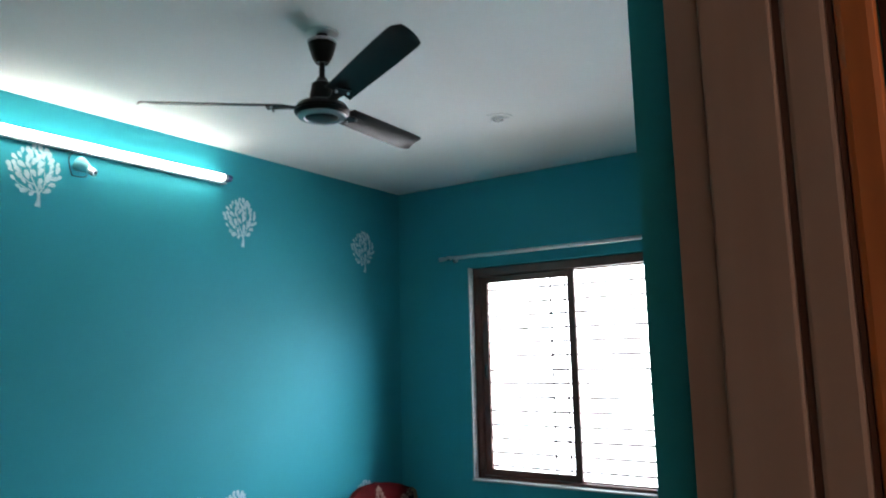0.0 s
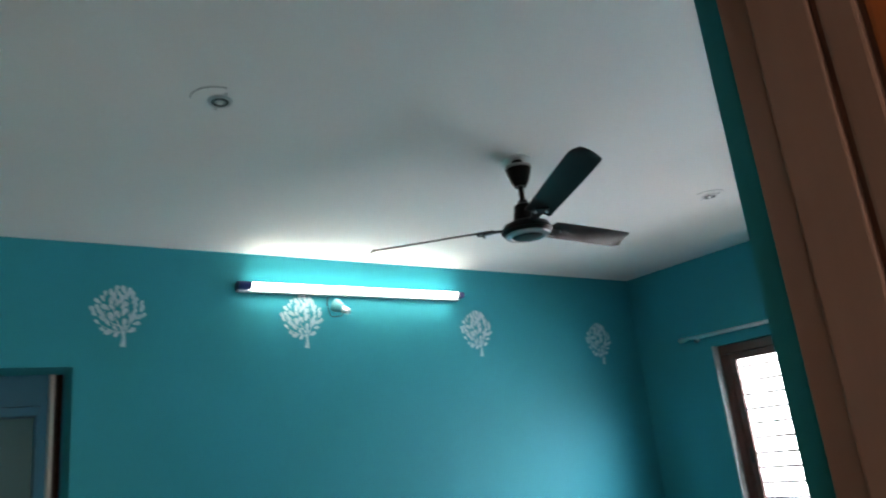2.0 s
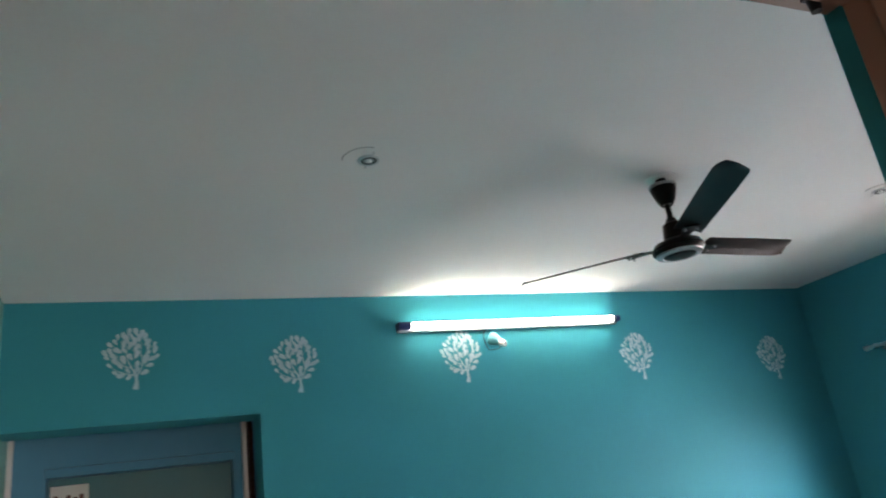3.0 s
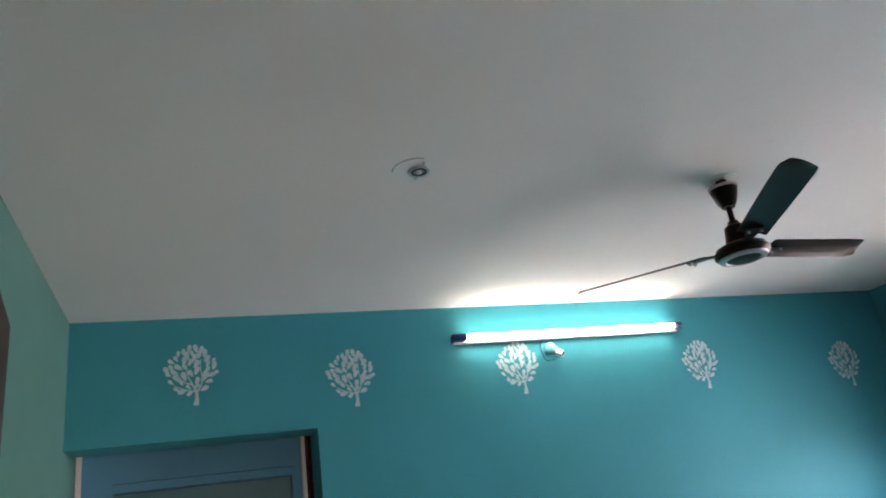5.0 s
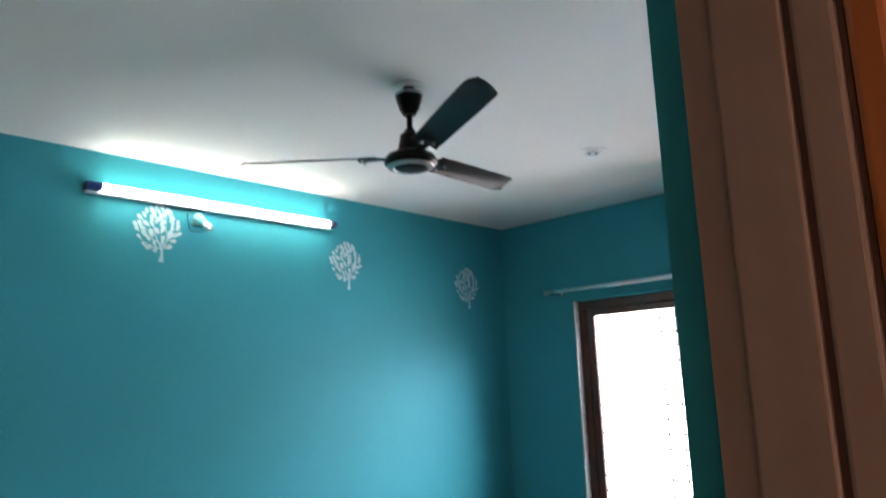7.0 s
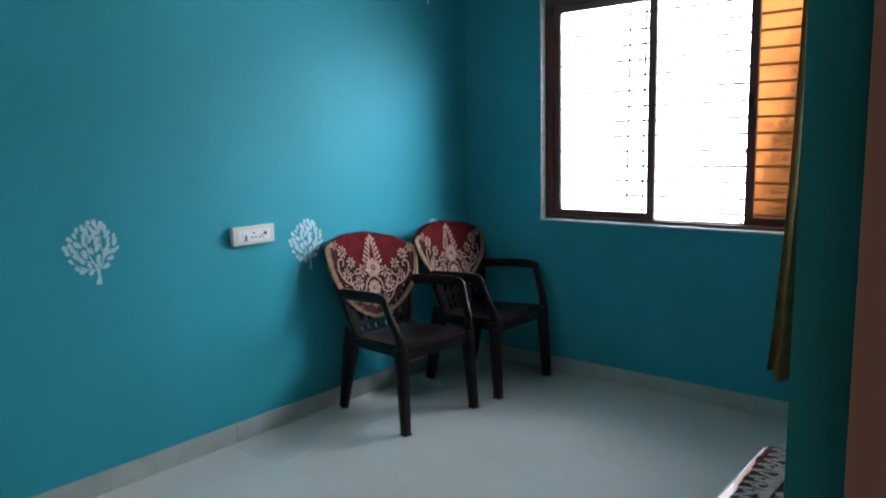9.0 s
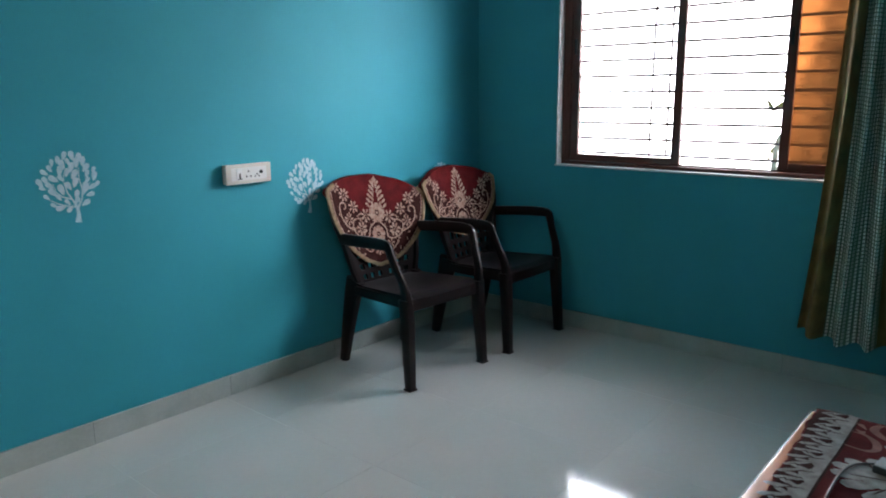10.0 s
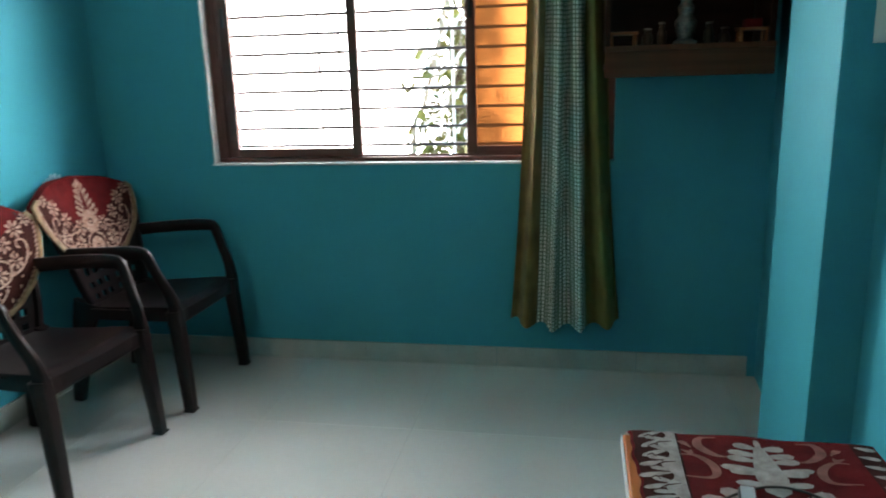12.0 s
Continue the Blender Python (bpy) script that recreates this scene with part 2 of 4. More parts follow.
def structure(name, bm, material, label, category, smooth=False):
    return tagged(mesh_ob(name, bm, material, smooth), label, category, "", "structure")


# ---- the room's shell ----
H = 2.755           # ceiling
WX = -4.376         # inner face of the short wall away from the window
AX = -3.384         # right end of the passage opening in the long wall
LINT = 2.235        # underside of the beam over that opening
WIN = (-2.325, -0.552, 0.923, 2.205)
T = 0.2

structure("wall_north", boxes((AX, 0.0, 0.0, T, 0, H), (WX, AX, 0.0, T, LINT, H)), TEAL, "teal painted wall with white tree stencils", "wall")
y0, y1, z0, z1 = WIN
structure("wall_east", boxes((0, T, y1, T, 0, H), (0, T, -3.2, y0, 0, H), (0, T, y0, y1, 0, z0), (0, T, y0, y1, z1, H)), TEAL, "teal painted wall with a wide window", "wall")
structure("wall_west", boxes((WX - T, WX, -3.0, 0.54, 0, H)), MINT, "pale mint green side wall beside the passage", "wall")

# the door wall runs slightly out of square
DOOR_R, DOOR_L, DOOR_H = -3.135, -4.13, 2.236
def door_wall_y(x):
    return -2.775 - (x + 3.132) * 0.050


def slab(x0, x1, z0, z1, back=-3.0):
    bm = bmesh.new()
    lo = [bm.verts.new(p) for p in ((x0, door_wall_y(x0), z0), (x1, door_wall_y(x1), z0), (x1, back, z0), (x0, back, z0))]
    hi = [bm.verts.new((v.co.x, v.co.y, z1)) for v in lo]
    bm.faces.new(lo)
    bm.faces.new(hi)
    for i in range(4):
        bm.faces.new((lo[i], lo[(i + 1) % 4], hi[(i + 1) % 4], hi[i]))
    return bm


structure("wall_south", slab(DOOR_R, 0.0, 0, H), TEAL, "teal painted wall beside the door", "wall")
structure("wall_south_end", slab(WX, DOOR_L, 0, H), TEAL, "teal painted wall behind the open door", "wall")
structure("wall_south_head", slab(DOOR_L, DOOR_R, DOOR_H, H), TEAL, "teal painted wall over the door", "wall")
structure("pillar", boxes((-1.238, -0.795, -3.0, -2.76, 0, H), bevel=0.004), TEAL, "teal painted pillar standing proud of the wall", "pillar")
structure("ceiling", boxes((WX - T, T, -3.2, 0.54, H, H + 0.15)), CEIL, "white painted ceiling with soft stains", "ceiling")
structure("floor_bed", boxes((WX - T, T, -3.2, 0.54, -0.15, -0.0015), (-5.0, -2.05, -5.95, -3.2, -0.15, -0.0015)), GROUT, "grey mortar bed under the floor tiles", "floor")

# shallow recess behind the opening, with a further door in it
PB = 0.34
structure("wall_passage_back", boxes((WX, -4.235, PB, PB + T, 0, 2.125), (-3.455, AX + 0.2, PB, PB + T, 0, 2.125), (WX, AX + 0.2, PB, PB + T, 2.125, H)), BLUE, "blue wall round the recessed inner door", "wall")
structure("wall_passage_side", boxes((AX, AX + 0.2, T, PB, 0, H)), BLUE, "blue side of the door recess", "wall")

# hall on the near side of the door; its unseen walls and opening are assumed
structure("wall_hall_east", boxes((-2.2, -2.05, -5.8, -3.0, 0, H)), HALLWALL, "cream painted hall wall", "wall")
structure("wall_hall_west", boxes((-5.0, -4.85, -5.8, -3.0, 0, H)), HALLWALL, "cream painted hall wall", "wall")
structure("wall_hall_south", boxes((-5.0, -3.9, -5.95, -5.8, 0, H), (-2.1, -2.05, -5.95, -5.8, 0, H), (-3.9, -2.1, -5.95, -5.8, 2.4, H), (-3.9, -2.1, -5.95, -5.8, 0, 0.6)), HALLWALL, "cream hall wall with an assumed opening, out of view", "wall")
structure("wall_hall_north", boxes((-4.85, DOOR_L - 0.1, -3.12, -3.0, 0, H), (DOOR_R + 0.1, -2.2, -3.12, -3.0, 0, H), (DOOR_L - 0.1, DOOR_R + 0.1, -3.12, -3.0, DOOR_H + 0.08, H)), HALLWALL, "cream painted hall wall round the door", "wall")
structure("ceiling_hall", boxes((-5.0, -2.05, -5.95, -3.2, H, H + 0.15)), CEIL, "white painted hall ceiling", "ceiling")

# ---- window ----
win = thing("window_1", "brown framed three-part sliding window with iron bars", "window", kind="structure")
FX0, FX1 = 0.045, 0.135
frame_part = part("window_frame", boxes((FX0, FX1, y0, y1, z1 - 0.055, z1), (FX0, FX1, y0, y1, z0 + 0.004, z0 + 0.022), (FX0, FX1, y1 - 0.05, y1, z0 + 0.022, z1 - 0.055), (FX0, FX1, y0, y0 + 0.05, z0 + 0.022, z1 - 0.055), bevel=0.004), FRAME, win)
for yy in (-0.582, -0.596):
    part("track_rib", boxes((FX0 - 0.006, FX0, yy - 0.003, yy + 0.003, z0 + 0.024, z1 - 0.058)), FRAME, frame_part)
for zz in (z0 + 0.026, z1 - 0.058):
    part("track_rib", boxes((0.085, 0.091, y0 + 0.052, y1 - 0.052, zz - 0.004, zz + 0.004)), FRAME, frame_part)


def sash(ya, yb, xs, glassmat, label):
    """One sliding leaf: two stiles, two rails, a pane."""
    s = part("sash", boxes((xs, xs + 0.026, ya, ya + 0.045, z0 + 0.024, z1 - 0.058), (xs, xs + 0.026, yb - 0.045, yb, z0 + 0.024, z1 - 0.058),
             (xs, xs + 0.026, ya + 0.045, yb - 0.045, z0 + 0.024, z0 + 0.062), (xs, xs + 0.026, ya + 0.045, yb - 0.045, z1 - 0.098, z1 - 0.058), bevel=0.003), FRAME, win, label)
    p = part("pane", boxes((xs + 0.010, xs + 0.015, ya + 0.043, yb - 0.043, z0 + 0.06, z1 - 0.096)), glassmat, s)
    p.visible_shadow = False
    part("latch", boxes((xs - 0.012, xs, yb - 0.030, yb - 0.015, 1.52, 1.60), bevel=0.003), BLACKPL, s)


sash(-1.235, -0.604, 0.058, CLEAR, "brown sash with clear glass")
sash(-2.273, -1.70, 0.096, AMBER, "brown sash with amber tinted glass")
part("window_sill", boxes((-0.008, 0.045, y0 + 0.20, y1 + 0.010, z0 - 0.006, z0 + 0.004), bevel=0.002), MARBLE, win, "white marble sill with a worn edge")
part("reveal_strip", boxes((-0.004, 0.044, y1 - 0.004, y1 + 0.003, z0 + 0.004, z1)), PATCH, win, "unpainted white plaster edge")
for i in range(15):
    zz = 0.985 + i * 0.0835
    part("window_bar", rod(bmesh.new(), (0.172, y0, zz + random.uniform(-0.003, 0.003)), (0.172, y1, zz + random.uniform(-0.003, 0.003)), 0.0068, sides=8), IRON, win)
for yy in (-1.025, -1.120):
    part("upright_bar", rod(bmesh.new(), (0.180, yy + 0.01, z0), (0.180, yy, z1), 0.0058, sides=8), IRON, win)

rodthing = thing("curtain_rod", "thin steel curtain rod on brackets over the window", "curtain rod")
part("tube", rod(bmesh.new(), (-0.074, -0.405, 2.268), (-0.074, -2.52, 2.268), 0.0115), STEEL, rodthing, smooth=True)
for yy in (-0.398, -2.527):
    part("finial", rod(bmesh.new(), (-0.074, yy - 0.012, 2.268), (-0.074, yy + 0.012, 2.268), 0.014), STEEL, rodthing, smooth=True)
for yy in (-0.455, -2.44):
    bm = rod(bmesh.new(), (-0.074, yy, 2.268), (0.0, yy, 2.268), 0.006)
    rod(bm, (-0.006, yy, 2.268), (0.0, yy, 2.268), 0.022)
    rod(bm, (-0.074, yy - 0.008, 2.268), (-0.074, yy + 0.008, 2.268), 0.016)
    part("bracket", bm, STEEL, rodthing, smooth=True)

# ---- curtain ----


def woven():
    m = bpy.data.materials.new("green_and_white_woven_cloth")
    m.use_nodes = True
    n, l = m.node_tree.nodes, m.node_tree.links
    b = n["Principled BSDF"]
    b.inputs["Roughness"].default_value = 0.85
    uv, sep = n.new("ShaderNodeUVMap"), n.new("ShaderNodeSeparateXYZ")
    l.new(uv.outputs[0], sep.inputs[0])

    def wave(socket, freq, phase, low, high):
        a, s, r = n.new("ShaderNodeMath"), n.new("ShaderNodeMath"), n.new("ShaderNodeMapRange")
        a.operation, s.operation = "MULTIPLY_ADD", "SINE"
        a.inputs[1].default_value, a.inputs[2].default_value = freq * 2 * math.pi, phase
        l.new(socket, a.inputs[0])
        l.new(a.outputs[0], s.inputs[0])
        l.new(s.outputs[0], r.inputs["Value"])
        r.inputs["From Min"].default_value, r.inputs["From Max"].default_value = low, high
        return r.outputs[0]

    def times(a, b2):
        t = n.new("ShaderNodeMath")
        t.operation = "MULTIPLY"
        l.new(a, t.inputs[0])
        l.new(b2, t.inputs[1])
        return t.outputs[0]

    stripes = wave(sep.outputs["X"], 34.0, 0.4, -0.35, 0.15)
    picks = wave(sep.outputs["Y"], 62.0, 0.0, -0.9, -0.2)
    columns = wave(sep.outputs["X"], 8.5, 1.0, -1.5, -0.2)
    fac = times(times(stripes, picks), columns)
    mix = n.new("ShaderNodeMix")
    mix.data_type = "RGBA"
    mix.inputs["A"].default_value, mix.inputs["B"].default_value = (0.120, 0.190, 0.130, 1), (0.84, 0.88, 0.82, 1)
    l.new(fac, mix.inputs["Factor"])
    l.new(mix.outputs["Result"], b.inputs["Base Color"])
    bp = n.new("ShaderNodeBump")
    bp.inputs["Strength"].default_value, bp.inputs["Distance"].default_value = 0.4, 0.003
    l.new(fac, bp.inputs["Height"])
    l.new(bp.outputs[0], b.inputs["Normal"])
    return m


WOVEN = woven()


def cloth_strip(u0, u1, steps):
    """A band of the pleated curtain, from u0 to u1 across its width."""
    bm = bmesh.new()
    uvl = bm.loops.layers.uv.new("UVMap")
    rows, front, back = 30, [], []
    for j in range(rows + 1):
        v = j / rows
        z = 2.252 + (0.272 - 2.252) * v
        half = 0.140 + 0.090 * v ** 2.2
        mid = -2.128 - 0.004 * v
        for dx, store in ((0, front), (0.004, back)):
            line = []
            for i in range(steps + 1):
                u = u0 + (u1 - u0) * i / steps
                fold = math.sin(u * 2 * math.pi * 4.2 + 0.5 + 0.35 * math.sin(3.1 * v)) * (0.030 + 0.016 * v)
                fold += 0.004 * math.sin(u * 2 * math.pi * 11 + 2.2 + v * 1.3)
                y = mid + half * (1 - 2 * u) + 0.006 * math.sin(u * 23 + v * 4)
                x = -0.118 - 0.03 * v + fold + dx
                sag = 0.005 * math.sin(u * 2 * math.pi * 4.2) * v - 0.03 * v * math.sin(u * math.pi)
                line.append((bm.verts.new((x, y, z + sag)), (u * 0.95, z)))
            store.append(line)
    for grid, flip in ((front, False), (back, True)):
        for j in range(rows):
            for i in range(steps):
                q = [grid[j][i], grid[j][i + 1], grid[j + 1][i + 1], grid[j + 1][i]]
                f = bm.faces.new([c[0] for c in (q[::-1] if flip else q)])
                for loop in f.loops:
                    loop[uvl].uv = next(c[1] for c in q if c[0] is loop.vert)
    for j in range(rows):
        for i in (0, steps):
            bm.faces.new((front[j][i][0], front[j + 1][i][0], back[j + 1][i][0], back[j][i][0]))
    for i in range(steps):
        bm.faces.new((front[rows][i][0], front[rows][i + 1][0], back[rows][i + 1][0], back[rows][i][0]))
        bm.faces.new((front[0][i][0], front[0][i + 1][0], back[0][i + 1][0], back[0][i][0]))
    return bm


cur = thing("curtain", "pleated olive curtain with a green and white woven middle, drawn aside", "curtain")
part("olive_edge", cloth_strip(0.0, 0.24, 24), OLIVELIT, cur, "plain olive edge coloured golden for the light behind it", smooth=True)
part("woven_panel", cloth_strip(0.24, 0.71, 56), WOVEN, cur, "green and white woven stripes", smooth=True)
part("olive_edge", cloth_strip(0.71, 1.0, 30), OLIVE, cur, "plain olive green edge", smooth=True)
for i in range(8):
    u = (i + 0.5) / 8
    bm = bmesh.new()
    ring = [Vector((-0.074 + 0.020 * math.cos(a), -2.128 + 0.15 * (1 - 2 * u), 2.268 + 0.020 * math.sin(a))) for a in [2 * math.pi * k / 14 for k in range(15)]]
    sweep(bm, ring, (0.005, 0.005), up=(0, 1, 0), sides=6)
    part("ring", bm, STEEL, cur)

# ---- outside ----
# self-lit sheet added for the blown-out outdoors; it also lights the room
BACKDROP_GLOW = glow("glowing_backdrop", (0.88, 0.95, 1.0), 14.0)
structure("backdrop", boxes((9.0, 9.1, -14, 12, -6.2, 7)), BACKDROP_GLOW, "glowing white sheet standing in for the bright outdoors", "backdrop")
structure("ground", boxes((0.6, 400, -200, 200, -6.4, -6.2)), mat("dry_earth", (0.42, 0.36, 0.27), 0.9, vary=0.15, scale=1.0), "dry ground below the window", "ground")

# climbing plant and white scroll grille outside the window
LEAFG = mat("sunlit_leaf", (0.150, 0.160, 0.030), 0.5, vary=0.3, scale=9, fine=60, tint=(0.085, 0.080, 0.02), random=0.3)
STEM = mat("pale_stem", (0.42, 0.36, 0.28), 0.8, vary=0.2, scale=20)
plant = thing("climbing_plant", "sunlit green climbing plant outside the window", "plant", pose(3.7, -1.02, -6.2))
part("stem", sweep(bmesh.new(), curve_points([(0, 0, 0), (-0.10, 0.30, 4.4), (-0.12, 0.34, 6.8), (-0.10, 0.24, 7.2), (-0.08, 0.08, 7.8), (-0.05, -0.02, 8.4), (0.02, -0.06, 9.2)], 6), (0.050, 0.050), sides=7), STEM, plant, smooth=True)
part("stem", sweep(bmesh.new(), curve_points([(0.05, -0.1, 0), (0.04, -0.04, 4.6), (0.02, 0.06, 6.9), (0.05, -0.09, 7.7), (0.04, -0.18, 8.8)], 6), (0.020, 0.020), sides=7), STEM, plant, smooth=True)
rng = random.Random(21)
leaf_mesh = None
for k in range(290):
    z = rng.uniform(6.4, 9.3)
    y = rng.uniform(-0.42, 0.50 - 0.26 * (z - 6.7)) + 0.05 * math.sin(z * 7)
    bm = None
    if leaf_mesh is None:
        bm = bmesh.new()
        mid = [bm.verts.new((0.10 * i / 5, 0, 0.008 * math.sin(i))) for i in range(6)]
        for sgn in (-1, 1):
            rim = [bm.verts.new((0.10 * i / 5, sgn * 0.028 * math.sin(math.pi * (0.08 + 0.9 * i / 5)) ** 0.8, -0.006)) for i in range(1, 5)]
            bm.faces.new((mid[0], mid[1], rim[0]))
            for i in range(3):
                bm.faces.new((mid[i + 1], mid[i + 2], rim[i + 1], rim[i]))
            bm.faces.new((mid[4], mid[5], rim[3]))
        lf = part("leaf", bm, LEAFG, plant)
        leaf_mesh = lf.data
    else:
        lf = new("leaf", leaf_mesh)
        lf.parent = plant
    m = pose(rng.uniform(-0.20, 0.30), y, z, rng.uniform(-180, 180), rng.uniform(-70, 70), rng.uniform(-180, 180))
    lf.matrix_basis = m @ Matrix.Diagonal((*[rng.uniform(0.8, 1.6)] * 3, 1))
blades = bmesh.new()
for k in range(1500):
    # long drooping blades, thick low down and thinning upwards
    h = rng.random() ** 1.4
    z = 6.15 + 3.1 * h
    y = rng.uniform(-0.55 + 0.10 * h, 0.58 - 0.80 * h)
    x = rng.uniform(0.05, 0.55)
    turn, ln, wd = rng.uniform(0, 6.28), rng.uniform(0.12, 0.32), rng.uniform(0.012, 0.026)
    dy, dx = math.cos(turn), math.sin(turn)
    rows = []
    for i in range(5):
        t = i / 4
        p = Vector((x + dx * ln * t * 0.6, y + dy * ln * t * 0.6, z + ln * (0.45 * t - 1.1 * t * t)))
        half = wd * (1 - t) ** 0.6 * (0.5 + 0.5 * min(1, t * 4))
        rows.append((blades.verts.new(p + Vector((dy * half, -dx * half + half * 0.3, half * 0.5))), blades.verts.new(p - Vector((dy * half, -dx * half + half * 0.3, half * 0.5)))))
    for a, b in zip(rows, rows[1:]):
        blades.faces.new((a[0], a[1], b[1], b[0]))
tagged(part("foliage", blades, LEAFG, plant, "long drooping leaves"), kind="stuff")
part("trunk", sweep(bmesh.new(), curve_points([(0.75, -0.10, 0), (0.72, -0.06, 4.0), (0.70, 0.0, 7.0), (0.70, 0.0, 8.0)], 6), (0.26, 0.26), sides=9), mat("brown_bark", (0.14, 0.10, 0.07), 0.9, vary=0.3, scale=14, fine=60, bump=0.6), plant, "brown bark", smooth=True)
grille = thing("scroll_grille", "white painted iron grille with scrolls outside", "grille", pose(3.35, -0.93, 0))
part("upright", boxes((0.012, 0.028, -0.18, -0.16, -6.2, 2.4)), WHITEIRON, grille)
part("upright", boxes((0.012, 0.028, -0.58, -0.56, -6.2, 2.4)), WHITEIRON, grille)
for zc, sg in ((0.78, 1), (1.08, -1), (1.38, 1), (1.68, -1), (1.98, 1)):
    for yc in (-0.02, -0.34):
        sp = [(0, yc + (0.14 - 0.0038 * k) * math.cos(0.33 * k * sg), zc + (0.14 - 0.0038 * k) * math.sin(0.33 * k)) for k in range(32)]
        part("scroll", sweep(bmesh.new(), sp, (0.024, 0.024), up=(1, 0, 0), sides=6), WHITEIRON, grille, smooth=True)

# ---- lamps, fan ----
lampt = thing("tube_light", "lit white tube light with blue end caps", "tube light")
TX0, TX1, TZ = -2.725, -1.448, 2.590
part("batten", boxes((TX0 + 0.008, TX1 - 0.008, -0.030, 0.0, TZ - 0.024, TZ + 0.016), bevel=0.003), WHITEPL, lampt)
part("lit_tube", rod(bmesh.new(), (TX0 + 0.065, -0.050, TZ), (TX1 - 0.045, -0.050, TZ), 0.0140, sides=18), TUBE, lampt, "glowing tube", smooth=True)
for xa, xb in ((TX0, TX0 + 0.065), (TX1 - 0.028, TX1)):
    bm = rod(bmesh.new(), (xa, -0.050, TZ), (xb, -0.050, TZ), 0.0170, sides=16)
    box(bm, xa + 0.004, xb - 0.004, -0.050, -0.001, TZ - 0.018, TZ + 0.018, bevel=0.003)
    part("end_cap", bm, BLUEPL, lampt, "blue end cap", smooth=True)
part("collar", rod(bmesh.new(), (TX1 - 0.045, -0.050, TZ), (TX1 - 0.028, -0.050, TZ), 0.0175, sides=16), GREYPL, lampt)

hold = thing("bulb_holder", "empty angled bulb holder with a loose wire", "bulb holder")
bm = bmesh.new()
lathe(bm, [(0.034, 0.0), (0.034, 0.008), (0.030, 0.020), (0.021, 0.045), (0.018, 0.056)], sides=22)
bmesh.ops.transform(bm, matrix=Matrix.Translation((-2.215, -0.004, 2.520)) @ Euler((radians(122), 0, radians(30))).to_matrix().to_4x4(), verts=bm.verts)
part("body", bm, AQUAPL, hold, smooth=True)
bm = lathe(bmesh.new(), [(0.0165, 0.056), (0.0165, 0.088), (0.010, 0.089), (0.010, 0.075)], sides=18)
bmesh.ops.transform(bm, matrix=Matrix.Translation((-2.215, -0.004, 2.520)) @ Euler((radians(122), 0, radians(30))).to_matrix().to_4x4(), verts=bm.verts)
part("socket", bm, STEEL, hold, "metal socket", smooth=True)
part("wire", sweep(bmesh.new(), curve_points([(-2.245, -0.006, 2.565), (-2.262, -0.010, 2.535), (-2.258, -0.014, 2.49), (-2.246, -0.02, 2.458), (-2.20, -0.03, 2.460), (-2.185, -0.02, 2.475)]), (0.004, 0.004), sides=6), BLACKPL, hold, "thin black wire")

fan = thing("ceiling_fan", "dark brown three-blade ceiling fan at rest", "ceiling fan", pose(-2.134, -1.365, 0))
part("ceiling_plate", lathe(bmesh.new(), [(0.056, H - 0.005), (0.056, H)]), WHITEPL, fan, "white plate on the ceiling", smooth=True)
part("hook", rod(bmesh.new(), (0, 0, H - 0.040), (0, 0, H - 0.005), 0.020, sides=12), FANDARK, fan, "dark hanging hook", smooth=True)
part("canopy", lathe(bmesh.new(), [(0.018, 2.650), (0.022, 2.648), (0.034, 2.668), (0.046, 2.704), (0.048, 2.722), (0.044, 2.726), (0.020, 2.722)], sides=12), FANDARK, fan, smooth=True)
part("canopy_ring", lathe(bmesh.new(), [(0.0470, 2.717), (0.0500, 2.719), (0.0500, 2.725), (0.047, 2.728)]), CHROME, fan, "chrome band", smooth=True)
part("down_rod", rod(bmesh.new(), (0, 0, 2.56), (0, 0, 2.74), 0.0100), FANDARK, fan, smooth=True)
part("motor_neck", lathe(bmesh.new(), [(0.0470, 2.505), (0.0437, 2.518), (0.0378, 2.55), (0.0344, 2.575), (0.0218, 2.584), (0.0168, 2.596), (0.0101, 2.597)]), FANDARK, fan, smooth=True)
part("motor", lathe(bmesh.new(), [(0.062, 2.46), (0.080, 2.463), (0.089, 2.472), (0.092, 2.476), (0.089, 2.48), (0.092, 2.484), (0.089, 2.489), (0.080, 2.502), (0.060, 2.511), (0.050, 2.513)], sides=36), FANDARK, fan, smooth=True)
part("motor_ring", lathe(bmesh.new(), [(0.056, 2.459), (0.060, 2.4555), (0.078, 2.459), (0.082, 2.4645)], sides=36), CHROME, fan, "dull chrome ring", smooth=True)
part("bottom_cap", lathe(bmesh.new(), [(0.002, 2.452), (0.030, 2.453), (0.050, 2.456), (0.057, 2.46)]), FANDARK, fan, smooth=True)


